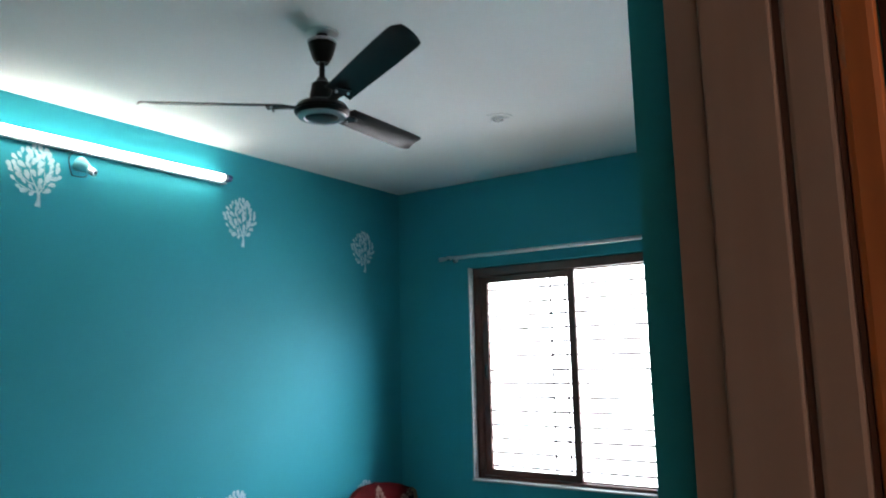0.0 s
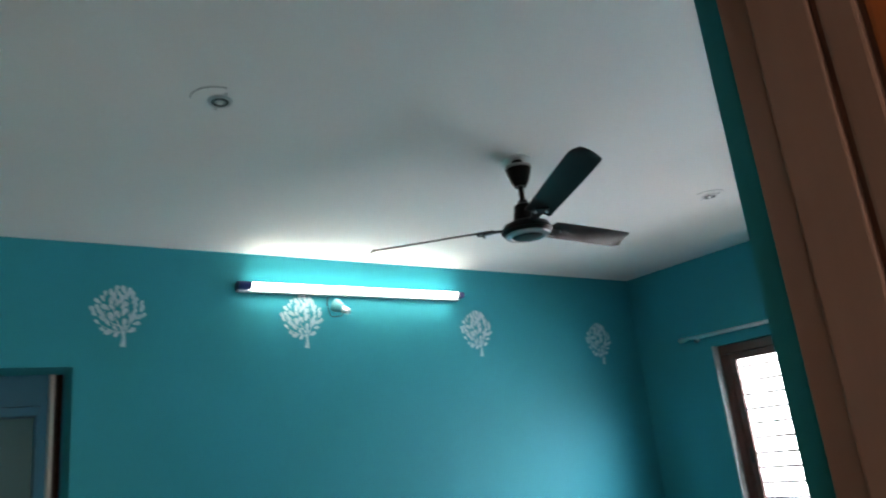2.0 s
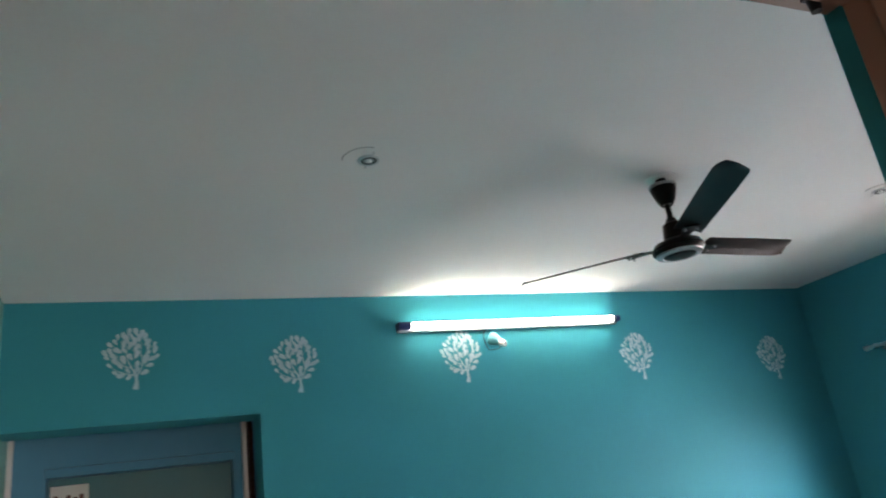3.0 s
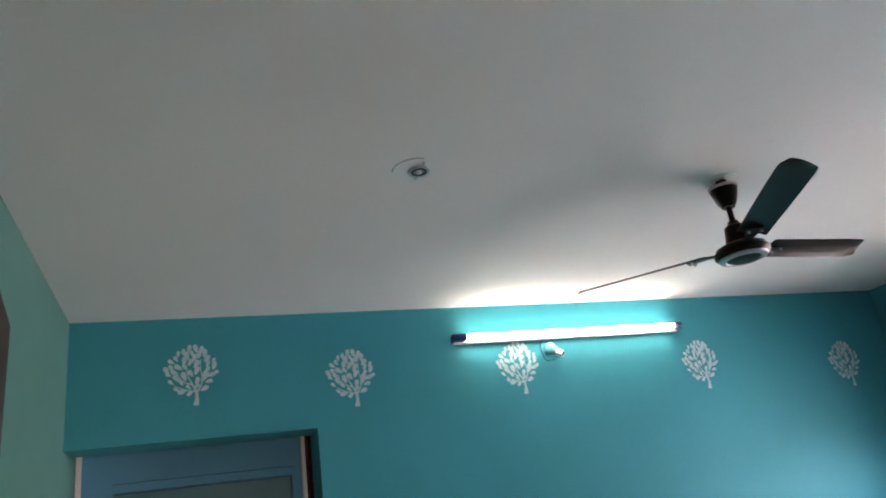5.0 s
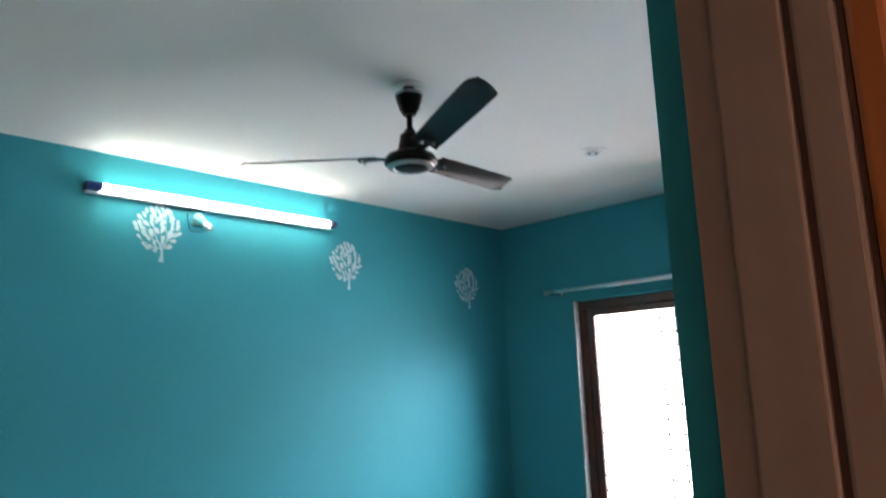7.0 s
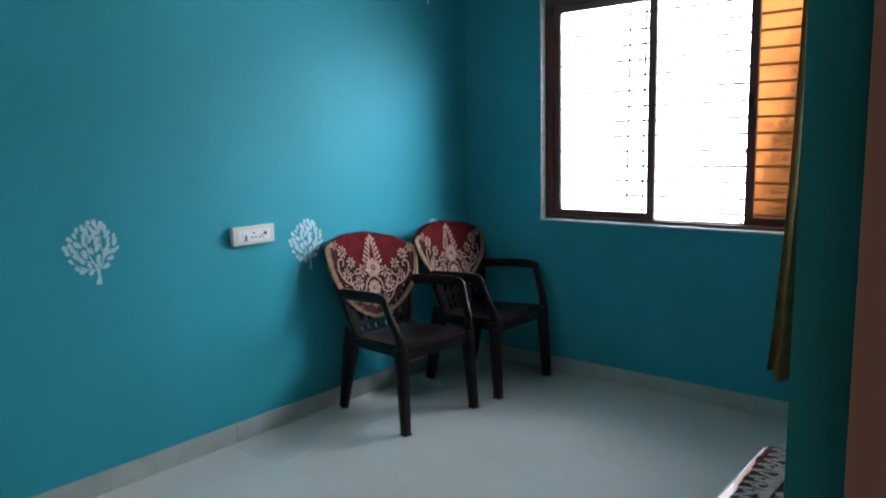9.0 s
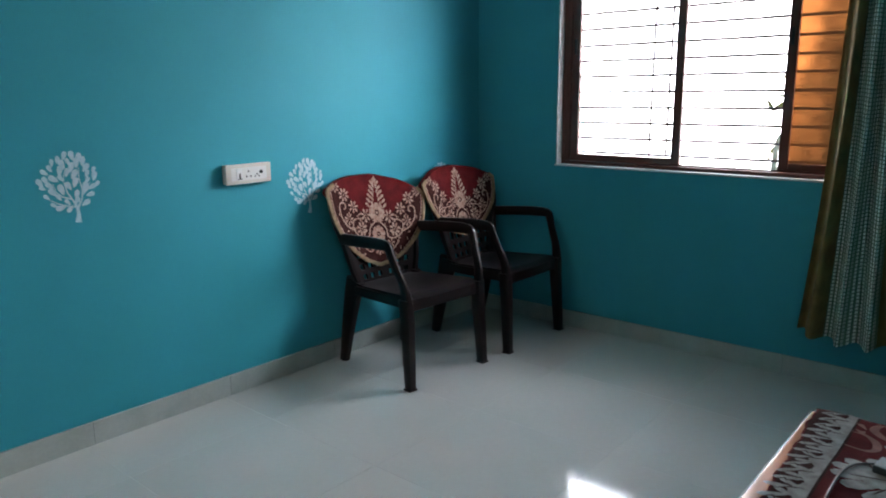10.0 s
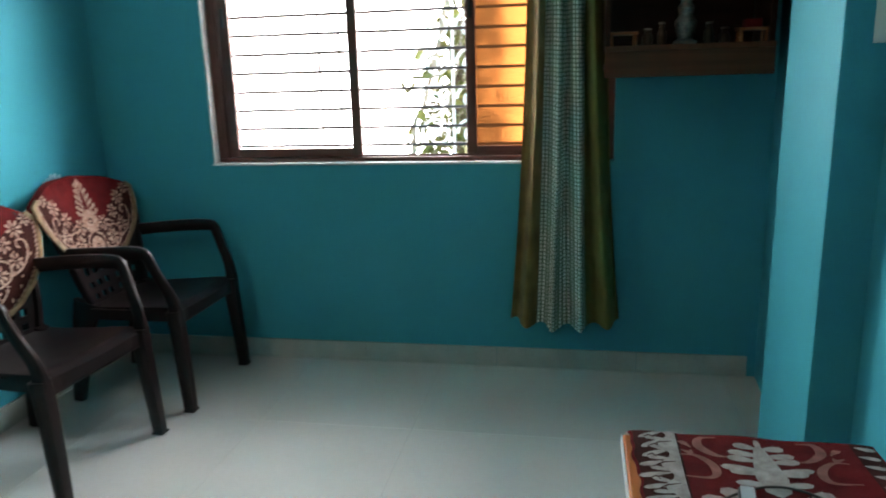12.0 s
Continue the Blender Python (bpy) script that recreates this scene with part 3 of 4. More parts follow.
def blade(angle):
    bm = bmesh.new()
    top, bot = [], []
    for i in range(25):
        s = i / 24
        r = 0.128 + s * 0.474
        w = 0.043 + 0.006 * min(1, s * 1.6)
        if s > 0.9:
            w *= 0.52 + 0.48 * math.sqrt(max(0.0, 1 - ((s - 0.9) / 0.1) ** 2))
        lt, lb = [], []
        for k in range(7):
            q = -1 + k / 3
            z = 2.506 - 0.014 * q - 0.005 * (q * q - 0.5) + 0.016 * s
            lt.append(bm.verts.new((r, w * q, z)))
            lb.append(bm.verts.new((r, w * q, z - 0.0025)))
        top.append(lt)
        bot.append(lb)
    for i in range(24):
        for k in range(6):
            bm.faces.new((top[i][k], top[i + 1][k], top[i + 1][k + 1], top[i][k + 1]))
            bm.faces.new((bot[i][k], bot[i][k + 1], bot[i + 1][k + 1], bot[i + 1][k]))
        for k in (0, 6):
            bm.faces.new((top[i][k], top[i + 1][k], bot[i + 1][k], bot[i][k]))
    for i in (0, 24):
        for k in range(6):
            bm.faces.new((top[i][k], top[i][k + 1], bot[i][k + 1], bot[i][k]))
    b = part("blade", bm, FANDARK, fan, smooth=True)
    b.matrix_basis = pose(0, 0, 0, 0, 0, angle)
    arm = bmesh.new()
    sweep(arm, [(0.070, 0, 2.494), (0.11, 0, 2.497), (0.14, 0, 2.500), (0.185, 0, 2.499)], [(0.030, 0.006), (0.032, 0.006), (0.048, 0.006), (0.056, 0.005)])
    part("blade_arm", arm, FANDARK, b)
    for yy in (-0.02, 0.02):
        part("screw", rod(bmesh.new(), (0.165, yy, 2.489), (0.165, yy, 2.496), 0.005, sides=10), CHROME, b)


for ang in (6.6, 126.6, 246.6):
    blade(ang)


def downlight(x, y):
    d = thing("recessed_light", "unlit recessed ceiling light with a loose spring clip", "ceiling light", pose(x, y, 0), group="recessed ceiling lights")
    part("trim_ring", lathe(bmesh.new(), [(0.024, H - 0.001), (0.026, H - 0.006), (0.032, H - 0.006), (0.035, H - 0.001)], sides=32), STEEL, d, smooth=True)
    part("reflector", lathe(bmesh.new(), [(0.026, H - 0.004), (0.018, H - 0.002), (0.002, H - 0.002)], sides=28), GREYPL, d, "grey inner cup", smooth=True)
    part("gasket", lathe(bmesh.new(), [(0.017, H - 0.003), (0.018, H - 0.006), (0.023, H - 0.006), (0.0235, H - 0.003)], sides=24), BLACKPL, d, "black inner ring", smooth=True)
    part("lamp", lathe(bmesh.new(), [(0.002, H - 0.011), (0.008, H - 0.009), (0.010, H - 0.002)], sides=16), WHITEPL, d, smooth=True)
    for s in (-1, 1):
        part("clip", sweep(bmesh.new(), [(0.0, s * 0.034, H - 0.004), (0.002, s * 0.046, H - 0.005), (0.0, s * 0.054, H - 0.002)], (0.008, 0.002), sides=6), STEEL, d)
    arc = [(-0.012 + 0.070 * math.cos(a), -0.008 + 0.070 * math.sin(a), H - 0.0015) for a in [radians(165 + 11 * k) for k in range(11)]]
    part("cut_line", sweep(bmesh.new(), arc, (0.0045, 0.002), sides=6), GREYPL, d, "grey cut line in the ceiling")


downlight(-3.242, -1.385)
downlight(-0.976, -1.368)

# ---- switch board ----
sw = thing("switch_board", "ivory plastic switch and socket plate on the wall", "switch board", pose(-1.678, 0, 0.986))
part("box", boxes((-0.112, 0.112, -0.024, 0.0, -0.040, 0.040), bevel=0.004), IVORY, sw)
part("cover_plate", boxes((-0.115, 0.115, -0.034, -0.024, -0.043, 0.043), bevel=0.004), IVORY, sw)
part("module_plate", boxes((-0.090, 0.090, -0.0350, -0.034, -0.028, 0.028), bevel=0.0004), PAPER, sw, "cream inner plate")
part("switch", boxes((-0.066, -0.036, -0.040, -0.035, -0.024, 0.024), bevel=0.002), WHITEPL, sw)
part("switch_mark", boxes((-0.055, -0.047, -0.0412, -0.0400, -0.020, 0.004)), BLACKPL, sw, "black mark on the switch")
part("switch_foot", boxes((-0.062, -0.040, -0.0412, -0.0400, -0.023, -0.019)), BLACKPL, sw)
for x, z, r in ((-0.004, 0.010, 0.004), (-0.014, -0.012, 0.0045), (0.008, -0.012, 0.0045), (0.040, -0.004, 0.004), (0.030, -0.014, 0.004), (0.050, -0.014, 0.004)):
    part("socket_hole", rod(bmesh.new(), (x, -0.0362, z), (x, -0.0345, z), r, sides=12), BLACKPL, sw)
part("indicator", rod(bmesh.new(), (0.060, -0.040, 0.004), (0.060, -0.0345, 0.004), 0.008, sides=14), BLACKPL, sw, "black regulator knob", smooth=True)

# ---- tree stencils ----


def petal(bm, cx, cz, ang, length, width, place):
    """A drop-shaped leaf laid on a surface by place(u, v)."""
    pts = []
    for k in range(10):
        a = 2 * math.pi * k / 10
        u = math.cos(a) * length / 2
        v = math.sin(a) * width / 2 * (0.75 + 0.35 * math.cos(a))
        pts.append(bm.verts.new(place(cx + u * math.cos(ang) - v * math.sin(ang), cz + u * math.sin(ang) + v * math.cos(ang))))
    bm.faces.new(pts)


def ribbon(bm, pts, widths, place):
    left, right = [], []
    for i, (u, v) in enumerate(pts):
        a, b = pts[max(0, i - 1)], pts[min(len(pts) - 1, i + 1)]
        d = Vector((b[0] - a[0], b[1] - a[1])).normalized()
        w = widths[i] / 2
        left.append(bm.verts.new(place(u - d.y * w, v + d.x * w)))
        right.append(bm.verts.new(place(u + d.y * w, v - d.x * w)))
    for i in range(len(pts) - 1):
        bm.faces.new((left[i], left[i + 1], right[i + 1], right[i]))


def stencil_mesh():
    bm = bmesh.new()
    place = lambda u, v: (u, -0.0018, v)
    rng = random.Random(7)
    limbs = [
        ([(0.018, 0.0), (0.022, 0.030), (0.020, 0.056), (0.006, 0.085), (-0.010, 0.115), (-0.018, 0.150), (-0.016, 0.185)], [0.024, 0.014, 0.011, 0.0065, 0.005, 0.004, 0.002]),
        ([(0.022, 0.056), (0.040, 0.085), (0.044, 0.120), (0.036, 0.160), (0.040, 0.200)], [0.009, 0.006, 0.005, 0.004, 0.002]),
        ([(0.004, 0.088), (-0.026, 0.098), (-0.048, 0.118), (-0.056, 0.150)], [0.006, 0.0045, 0.0035, 0.002]),
        ([(0.018, 0.058), (-0.012, 0.064), (-0.046, 0.076), (-0.074, 0.094)], [0.007, 0.005, 0.004, 0.002]),
        ([(0.042, 0.098), (0.062, 0.116), (0.074, 0.146)], [0.005, 0.004, 0.002]),
    ]
    for pts, widths in limbs:
        ribbon(bm, pts, widths, place)
    dense = []
    for pts, widths in limbs:
        for (a, b), (c, d) in zip(pts, pts[1:]):
            dense += [(a + (c - a) * k / 6, b + (d - b) * k / 6) for k in range(7)]
    spots = []
    for tries in range(6000):
        a, r = rng.uniform(0, 2 * math.pi), math.sqrt(rng.uniform(0.0, 1))
        u, v = 0.100 * r * math.cos(a), 0.150 + 0.098 * r * math.sin(a)
        if any((u - p) ** 2 + (v - q) ** 2 < 0.0095 ** 2 for p, q in dense):
            continue
        if all((u - p) ** 2 + (v - q) ** 2 > (0.0262 - 0.006 * r) ** 2 for p, q in spots):
            spots.append((u, v))
    for u, v in spots:
        out = math.atan2(v - 0.06, u - 0.01)
        rim = math.hypot(u / 0.1, (v - 0.15) / 0.098)
        big = rng.uniform(0.82, 1.25) * (1.08 - 0.18 * rim)
        petal(bm, u, v, out + rng.uniform(-0.5, 0.5), 0.0345 * big, 0.0235 * big, place)
    return bm


first = tagged(mesh_ob("tree_stencil", stencil_mesh(), STENCIL), "white stencilled tree painted on the teal wall", "wall stencil", "tree stencils on the wall")
first.matrix_basis = pose(-3.900, 0, 2.374)
for x, z in ((-3.220, 2.314), (-2.395, 2.306), (-1.343, 2.254), (-0.373, 2.197), (-2.422, 0.867), (-1.345, 0.765), (-0.372, 0.672)):
    copy_thing(first, pose(x, 0, z))

# ---- plastic chairs ----


def outline(z):
    """Half width of the chair's back at a height."""
    for (za, wa), (zb, wb) in zip(BACK, BACK[1:]):
        if za <= z <= zb:
            t = (z - za) / (zb - za)
            t = t * t * (3 - 2 * t)
            return wa + (wb - wa) * t
    return BACK[-1][1]


BACK = [(0.40, 0.190), (0.55, 0.225), (0.70, 0.268), (0.80, 0.275), (0.865, 0.235), (0.90, 0.15), (0.912, 0.05)]


def back_y(u, z):
    """How far back the leaning, hollow back stands."""
    t = (z - 0.40) / 0.5
    return 0.165 + 0.10 * t + 0.03 * t * t - 0.35 * u * u


def chair_at(m):
    ch = thing("plastic_armchair", "dark brown moulded plastic armchair against the teal wall", "chair", m, group="plastic armchairs")
    # seat, dished, with a rolled front edge
    bm = bmesh.new()
    n, rows = 14, 14
    top, bot = [], []
    for j in range(rows + 1):
        v = j / rows
        y = -0.262 + v * 0.445
        w = 0.232 - 0.035 * v
        a, b = [], []
        for i in range(n + 1):
            q = -1 + 2 * i / n
            z = 0.432 - 0.022 * v - 0.014 * (1 - q * q) * math.sin(math.pi * min(1, v * 1.1))
            if v < 0.1:
                z -= 0.018 * (1 - v / 0.1) ** 2
            yy = y + (0.018 * q * q if v < 0.3 else 0)
            a.append(bm.verts.new((q * w, yy, z)))
            b.append(bm.verts.new((q * w * 0.985, yy, z - 0.012 - (0.028 if v < 0.08 or v > 0.93 or abs(q) > 0.9 else 0))))
        top.append(a)
        bot.append(b)
    for j in range(rows):
        for i in range(n):
            bm.faces.new((top[j][i], top[j][i + 1], top[j + 1][i + 1], top[j + 1][i]))
            bm.faces.new((bot[j][i], bot[j + 1][i], bot[j + 1][i + 1], bot[j][i + 1]))
        for i in (0, n):
            bm.faces.new((top[j][i], top[j + 1][i], bot[j + 1][i], bot[j][i]))
    for j in (0, rows):
        for i in range(n):
            bm.faces.new((top[j][i], top[j][i + 1], bot[j][i + 1], bot[j][i]))
    part("seat", bm, PLASTIC, ch, smooth=True)
    # back shell with a pierced lower part
    bm = bmesh.new()
    zs = [0.40, 0.425, 0.45, 0.475, 0.50, 0.53, 0.57, 0.62, 0.68, 0.74, 0.79, 0.83, 0.86, 0.88, 0.895, 0.905, 0.912]
    n = 16
    fr, bk = [], []
    for z in zs:
        w = outline(z)
        fr.append([bm.verts.new((w * (-1 + 2 * i / n), back_y(w * (-1 + 2 * i / n), z), z)) for i in range(n + 1)])
        bk.append([bm.verts.new((w * (-1 + 2 * i / n), back_y(w * (-1 + 2 * i / n), z) + 0.013, z - 0.002)) for i in range(n + 1)])
    holes = {(j, i) for j in (1, 3, 5) for i in (2, 4, 6, 9, 11, 13)}
    for j in range(len(zs) - 1):
        for i in range(n):
            if (j, i) in holes:
                for p, q in (((j, i), (j, i + 1)), ((j, i + 1), (j + 1, i + 1)), ((j + 1, i + 1), (j + 1, i)), ((j + 1, i), (j, i))):
                    bm.faces.new((fr[p[0]][p[1]], fr[q[0]][q[1]], bk[q[0]][q[1]], bk[p[0]][p[1]]))
                continue
            bm.faces.new((fr[j][i], fr[j][i + 1], fr[j + 1][i + 1], fr[j + 1][i]))
            bm.faces.new((bk[j][i], bk[j + 1][i], bk[j + 1][i + 1], bk[j][i + 1]))
        for i in (0, n):
            bm.faces.new((fr[j][i], fr[j + 1][i], bk[j + 1][i], bk[j][i]))
    for j in (0, len(zs) - 1):
        for i in range(n):
            bm.faces.new((fr[j][i], fr[j][i + 1], bk[j][i + 1], bk[j][i]))
    part("backrest", bm, PLASTIC, ch, smooth=True)
    for s in (-1, 1):
        rim = [(s * (outline(z) - 0.004), back_y(outline(z), z) + 0.006, z) for z in (0.42, 0.5, 0.6, 0.7, 0.78, 0.84)]
        part("back_rim", sweep(bmesh.new(), curve_points(rim, 4), (0.030, 0.034), up=(0, 1, 0)), PLASTIC, ch, smooth=True)
        leg = curve_points([(s * 0.246, -0.262, 0.0), (s * 0.243, -0.255, 0.12), (s * 0.238, -0.245, 0.28), (s * 0.238, -0.235, 0.42)], 4)
        part("front_leg", sweep(bmesh.new(), leg, [(0.044 + 0.016 * i / len(leg), 0.046 + 0.020 * i / len(leg)) for i in range(len(leg))], up=(0, 1, 0)), PLASTIC, ch, smooth=True)
        part("foot", boxes((s * 0.246 - 0.0235, s * 0.246 + 0.0235, -0.286, -0.239, 0.0, 0.008), bevel=0.003), PLASTIC, ch)
        rear = curve_points([(s * 0.206, 0.268, 0.0), (s * 0.200, 0.240, 0.16), (s * 0.193, 0.208, 0.32), (s * 0.187, 0.180, 0.43)], 4)
        part("rear_leg", sweep(bmesh.new(), rear, [(0.036 + 0.014 * i / len(rear), 0.050 + 0.078 * i / len(rear)) for i in range(len(rear))], up=(0, 1, 0)), PLASTIC, ch, smooth=True)
        arm = curve_points([(s * 0.240, -0.243, 0.40), (s * 0.243, -0.240, 0.445), (s * 0.250, -0.228, 0.495), (s * 0.262, -0.200, 0.560), (s * 0.271, -0.176, 0.625), (s * 0.273, -0.164, 0.650), (s * 0.273, -0.135, 0.660), (s * 0.272, -0.04, 0.658), (s * 0.266, 0.08, 0.650), (s * 0.250, 0.200, 0.640)], 6)
        part("armrest", sweep(bmesh.new(), arm, [(0.054 - 0.012 * math.sin(math.pi * min(1, 1.4 * i / len(arm))), 0.026 + 0.014 * max(0, 1 - 5 * i / len(arm))) for i in range(len(arm))], up=(s * 1.0, 0, 0)), PLASTIC, ch, smooth=True)
        for dx in (-0.009, 0.009):
            groove = [(p.x + dx, p.y - 0.0125, p.z + 0.006) for p in arm[13:27]]
            part("arm_rib", sweep(bmesh.new(), groove, (0.006, 0.006), up=(1, 0, 0), sides=6), PLASTIC, ch, smooth=True)
    part("apron", boxes((-0.225, 0.225, -0.252, -0.236, 0.358, 0.412), bevel=0.006), PLASTIC, ch)
    for s in (-1, 1):
        part("side_apron", boxes((s * 0.215 - 0.007, s * 0.215 + 0.007, -0.235, 0.15, 0.365, 0.410), bevel=0.004), PLASTIC, ch)
    return ch


CH1 = pose(-1.015, -0.352, 0, 0, 0, -4)
CH2 = pose(-0.352, -0.392, 0, 0, 0, 0)
chair = chair_at(CH1)
copy_thing(chair, CH2)

# covers draped over the chair backs
MAROON = mat("maroon_woven_velvet", (0.110, 0.0055, 0.007), 0.9, vary=0.2, scale=18, fine=420, bump=0.35, tint=(0.072, 0.005, 0.006))
BROWNV = mat("dark_brown_woven_velvet", (0.045, 0.010, 0.008), 0.9, vary=0.2, scale=18, fine=420, bump=0.35)
CREAM = mat("cream_raised_embroidery", (0.42, 0.285, 0.225), 0.9, vary=0.3, scale=60, fine=420, bump=0.5, tint=(0.26, 0.12, 0.09))
GOLD = mat("dull_gold_edging", (0.30, 0.20, 0.12), 0.8, vary=0.2, scale=40, fine=300, bump=0.4)
for velvet in (MAROON, BROWNV, CREAM, GOLD):
    velvet.node_tree.nodes["Principled BSDF"].inputs["Specular IOR Level"].default_value = 0.12
SHAPE = [(0.480, 0.0), (0.487, 0.055), (0.505, 0.098), (0.55, 0.172), (0.61, 0.232), (0.67, 0.272), (0.73, 0.296), (0.79, 0.307), (0.845, 0.310), (0.872, 0.268), (0.90, 0.195), (0.918, 0.12), (0.926, 0.0)]


def cover_half(z, tip):
    """Half width of the cover at a height, its lower point at tip."""
    lowest = SHAPE[0][0]
    z = 0.926 - (0.926 - z) * (0.926 - lowest) / (0.926 - tip)
    for (za, wa), (zb, wb) in zip(SHAPE, SHAPE[1:]):
        if za <= z <= zb:
            return wa + (wb - wa) * (z - za) / (zb - za)
    return 0.0


def cover_y(u, z):
    return back_y(min(abs(u), 0.27), min(z, 0.90)) - 0.012 - 0.004 * math.sin(u * 30) * (0.9 - z)


def cover_at(m, tip, tilt, shift, label):
    cv = thing("chair_back_cover", label, "chair cover", m, group="chair back covers")
    c, s_ = math.cos(radians(tilt)), math.sin(radians(tilt))

    def hang(u, v, lift=0.0):
        """Place on the crookedly hung cloth."""
        a = c * u - s_ * (v - 0.76) + shift
        z = min(0.76 + s_ * u + c * (v - 0.76), 0.926 - 1.5 * max(0.0, abs(a) - 0.10) ** 2)
        return (a, cover_y(a, z) - lift, z)

    bm = bmesh.new()
    zs = [tip + (0.926 - tip) * j / 34 for j in range(35)]
    n = 20
    fr, bk = [], []
    for z in zs:
        w = max(cover_half(z, tip), 0.004)
        us = [w * (-1 + 2 * i / n) for i in range(n + 1)]
        fr.append([bm.verts.new(hang(u, z)) for u in us])
        bk.append([bm.verts.new(hang(u, z, -0.008 if z < 0.80 else -0.034)) for u in us])
    for j in range(34):
        for i in range(n):
            bm.faces.new((fr[j][i], fr[j][i + 1], fr[j + 1][i + 1], fr[j + 1][i]))
            bm.faces.new((bk[j][i], bk[j + 1][i], bk[j + 1][i + 1], bk[j][i + 1]))
        for i in (0, n):
            bm.faces.new((fr[j][i], fr[j + 1][i], bk[j + 1][i], bk[j][i]))
    for j in (0, 34):
        for i in range(n):
            bm.faces.new((fr[j][i], fr[j][i + 1], bk[j][i + 1], bk[j][i]))
    part("cloth", bm, MAROON, cv, smooth=True)
    # dark ground under the lower flowers
    bm = bmesh.new()
    lim = lambda u: 0.775 + 0.095 * min(1, max(0, (abs(u) - 0.13) / 0.12)) - 0.045 * math.sin(min(abs(u), 0.14) * 22)
    gs = []
    for i in range(49):
        u = -0.288 + 0.576 * i / 48
        lo = next((z for z in [tip + 0.012 + 0.005 * k for k in range(86)] if cover_half(z, tip) > abs(u) + 0.006), None)
        hi = min(lim(u), 0.90)
        if lo is None or hi <= lo:
            gs.append(None)
            continue
        gs.append([bm.verts.new(hang(u, lo + (hi - lo) * k / 14, 0.0015)) for k in range(15)])
    for a, b in zip(gs, gs[1:]):
        if a and b:
            for k in range(14):
                bm.faces.new((a[k], b[k], b[k + 1], a[k + 1]))
    part("dark_ground", bm, BROWNV, cv, smooth=True)
    # flowers and scrolls, the same on both halves
    bm = bmesh.new()
    rng = random.Random(11)

    def both(u, v, ang, ln, wd):
        for s in (-1, 1):
            if cover_half(v, tip) > abs(u) + wd * 0.3 and v > tip + 0.02:
                petal(bm, s * u, v, ang if s > 0 else math.pi - ang, ln, wd, lambda a, b: hang(a, b, 0.0035))

    def flower(u, v, r, k):
        for i in range(k):
            a = 2 * math.pi * i / k + 0.3
            both(u + math.cos(a) * r * 0.62, v + math.sin(a) * r * 0.62, a, r * 0.78, r * 0.43)
        both(u, v, 0, r * 0.30, r * 0.30)

    def vine(pts, w):
        line = [(p.x, p.z) for p in curve_points([(a, 0, b) for a, b in pts], 6)]
        for s in (-1, 1):
            keep = [(s * a, b) for a, b in line if cover_half(b, tip) > abs(a) + 0.006 and b > tip + 0.015]
            if len(keep) > 2:
                ribbon(bm, keep, [w] * len(keep), lambda a, b: hang(a, b, 0.003))

    # spike of leaves rising from the middle
    for k in range(6):
        v = 0.770 + 0.022 * k
        w = 0.052 - 0.0075 * k
        both(w, v, 0.75, 0.036, 0.018)
        both(w * 0.45, v + 0.010, 1.2, 0.028, 0.015)
    both(0.0, 0.900, 1.57, 0.030, 0.020)
    flower(0.0, 0.735, 0.050, 9)
    flower(0.075, 0.720, 0.034, 7)
    flower(0.150, 0.760, 0.032, 7)
    flower(0.205, 0.815, 0.034, 8)
    flower(0.255, 0.850, 0.026, 7)
    flower(0.0, 0.630, 0.042, 9)
    flower(0.105, 0.655, 0.036, 8)
    flower(0.185, 0.700, 0.030, 7)
    flower(0.0, 0.555, 0.030, 7)
    flower(0.075, 0.585, 0.024, 6)
    vine([(0.015, 0.690), (0.050, 0.660), (0.060, 0.620), (0.100, 0.612), (0.150, 0.640), (0.158, 0.690), (0.120, 0.705), (0.105, 0.690)], 0.007)
    vine([(0.150, 0.645), (0.200, 0.670), (0.235, 0.720), (0.235, 0.770), (0.205, 0.775), (0.200, 0.750)], 0.007)
    vine([(0.010, 0.580), (0.050, 0.545), (0.090, 0.560), (0.130, 0.600)], 0.006)
    for t in range(60):
        u, v = abs(rng.gauss(0.11, 0.085)), rng.uniform(0.50, 0.84)
        if v < lim(u) - 0.01:
            both(u, v, rng.uniform(0, 6.28), rng.uniform(0.012, 0.020), rng.uniform(0.007, 0.011))
    for t in range(22):
        v = tip + 0.03 + t * (0.865 - tip - 0.03) / 22
        both(cover_half(v, tip) - 0.022, v, 0.9, 0.019, 0.009)
    tagged(part("embroidery", bm, CREAM, cv, "raised cream flower embroidery"), kind="stuff")
    for s in (-1, 1):
        edge = [hang(s * max(cover_half(z, tip) - 0.004, 0), z, 0.001) for z in [tip + (0.872 - tip) * k / 16 for k in range(17)]]
        part("edging", sweep(bmesh.new(), edge, (0.020, 0.014), up=(0, 1, 0), sides=6), GOLD, cv, "dull gold edging", smooth=True)
    return cv


cover_at(CH1, 0.480, -8, 0.004, "maroon velvet chair back cover with cream flowers, hung crookedly")
cover_at(CH2, 0.545, -3, -0.030, "shorter maroon velvet chair back cover with cream flowers")

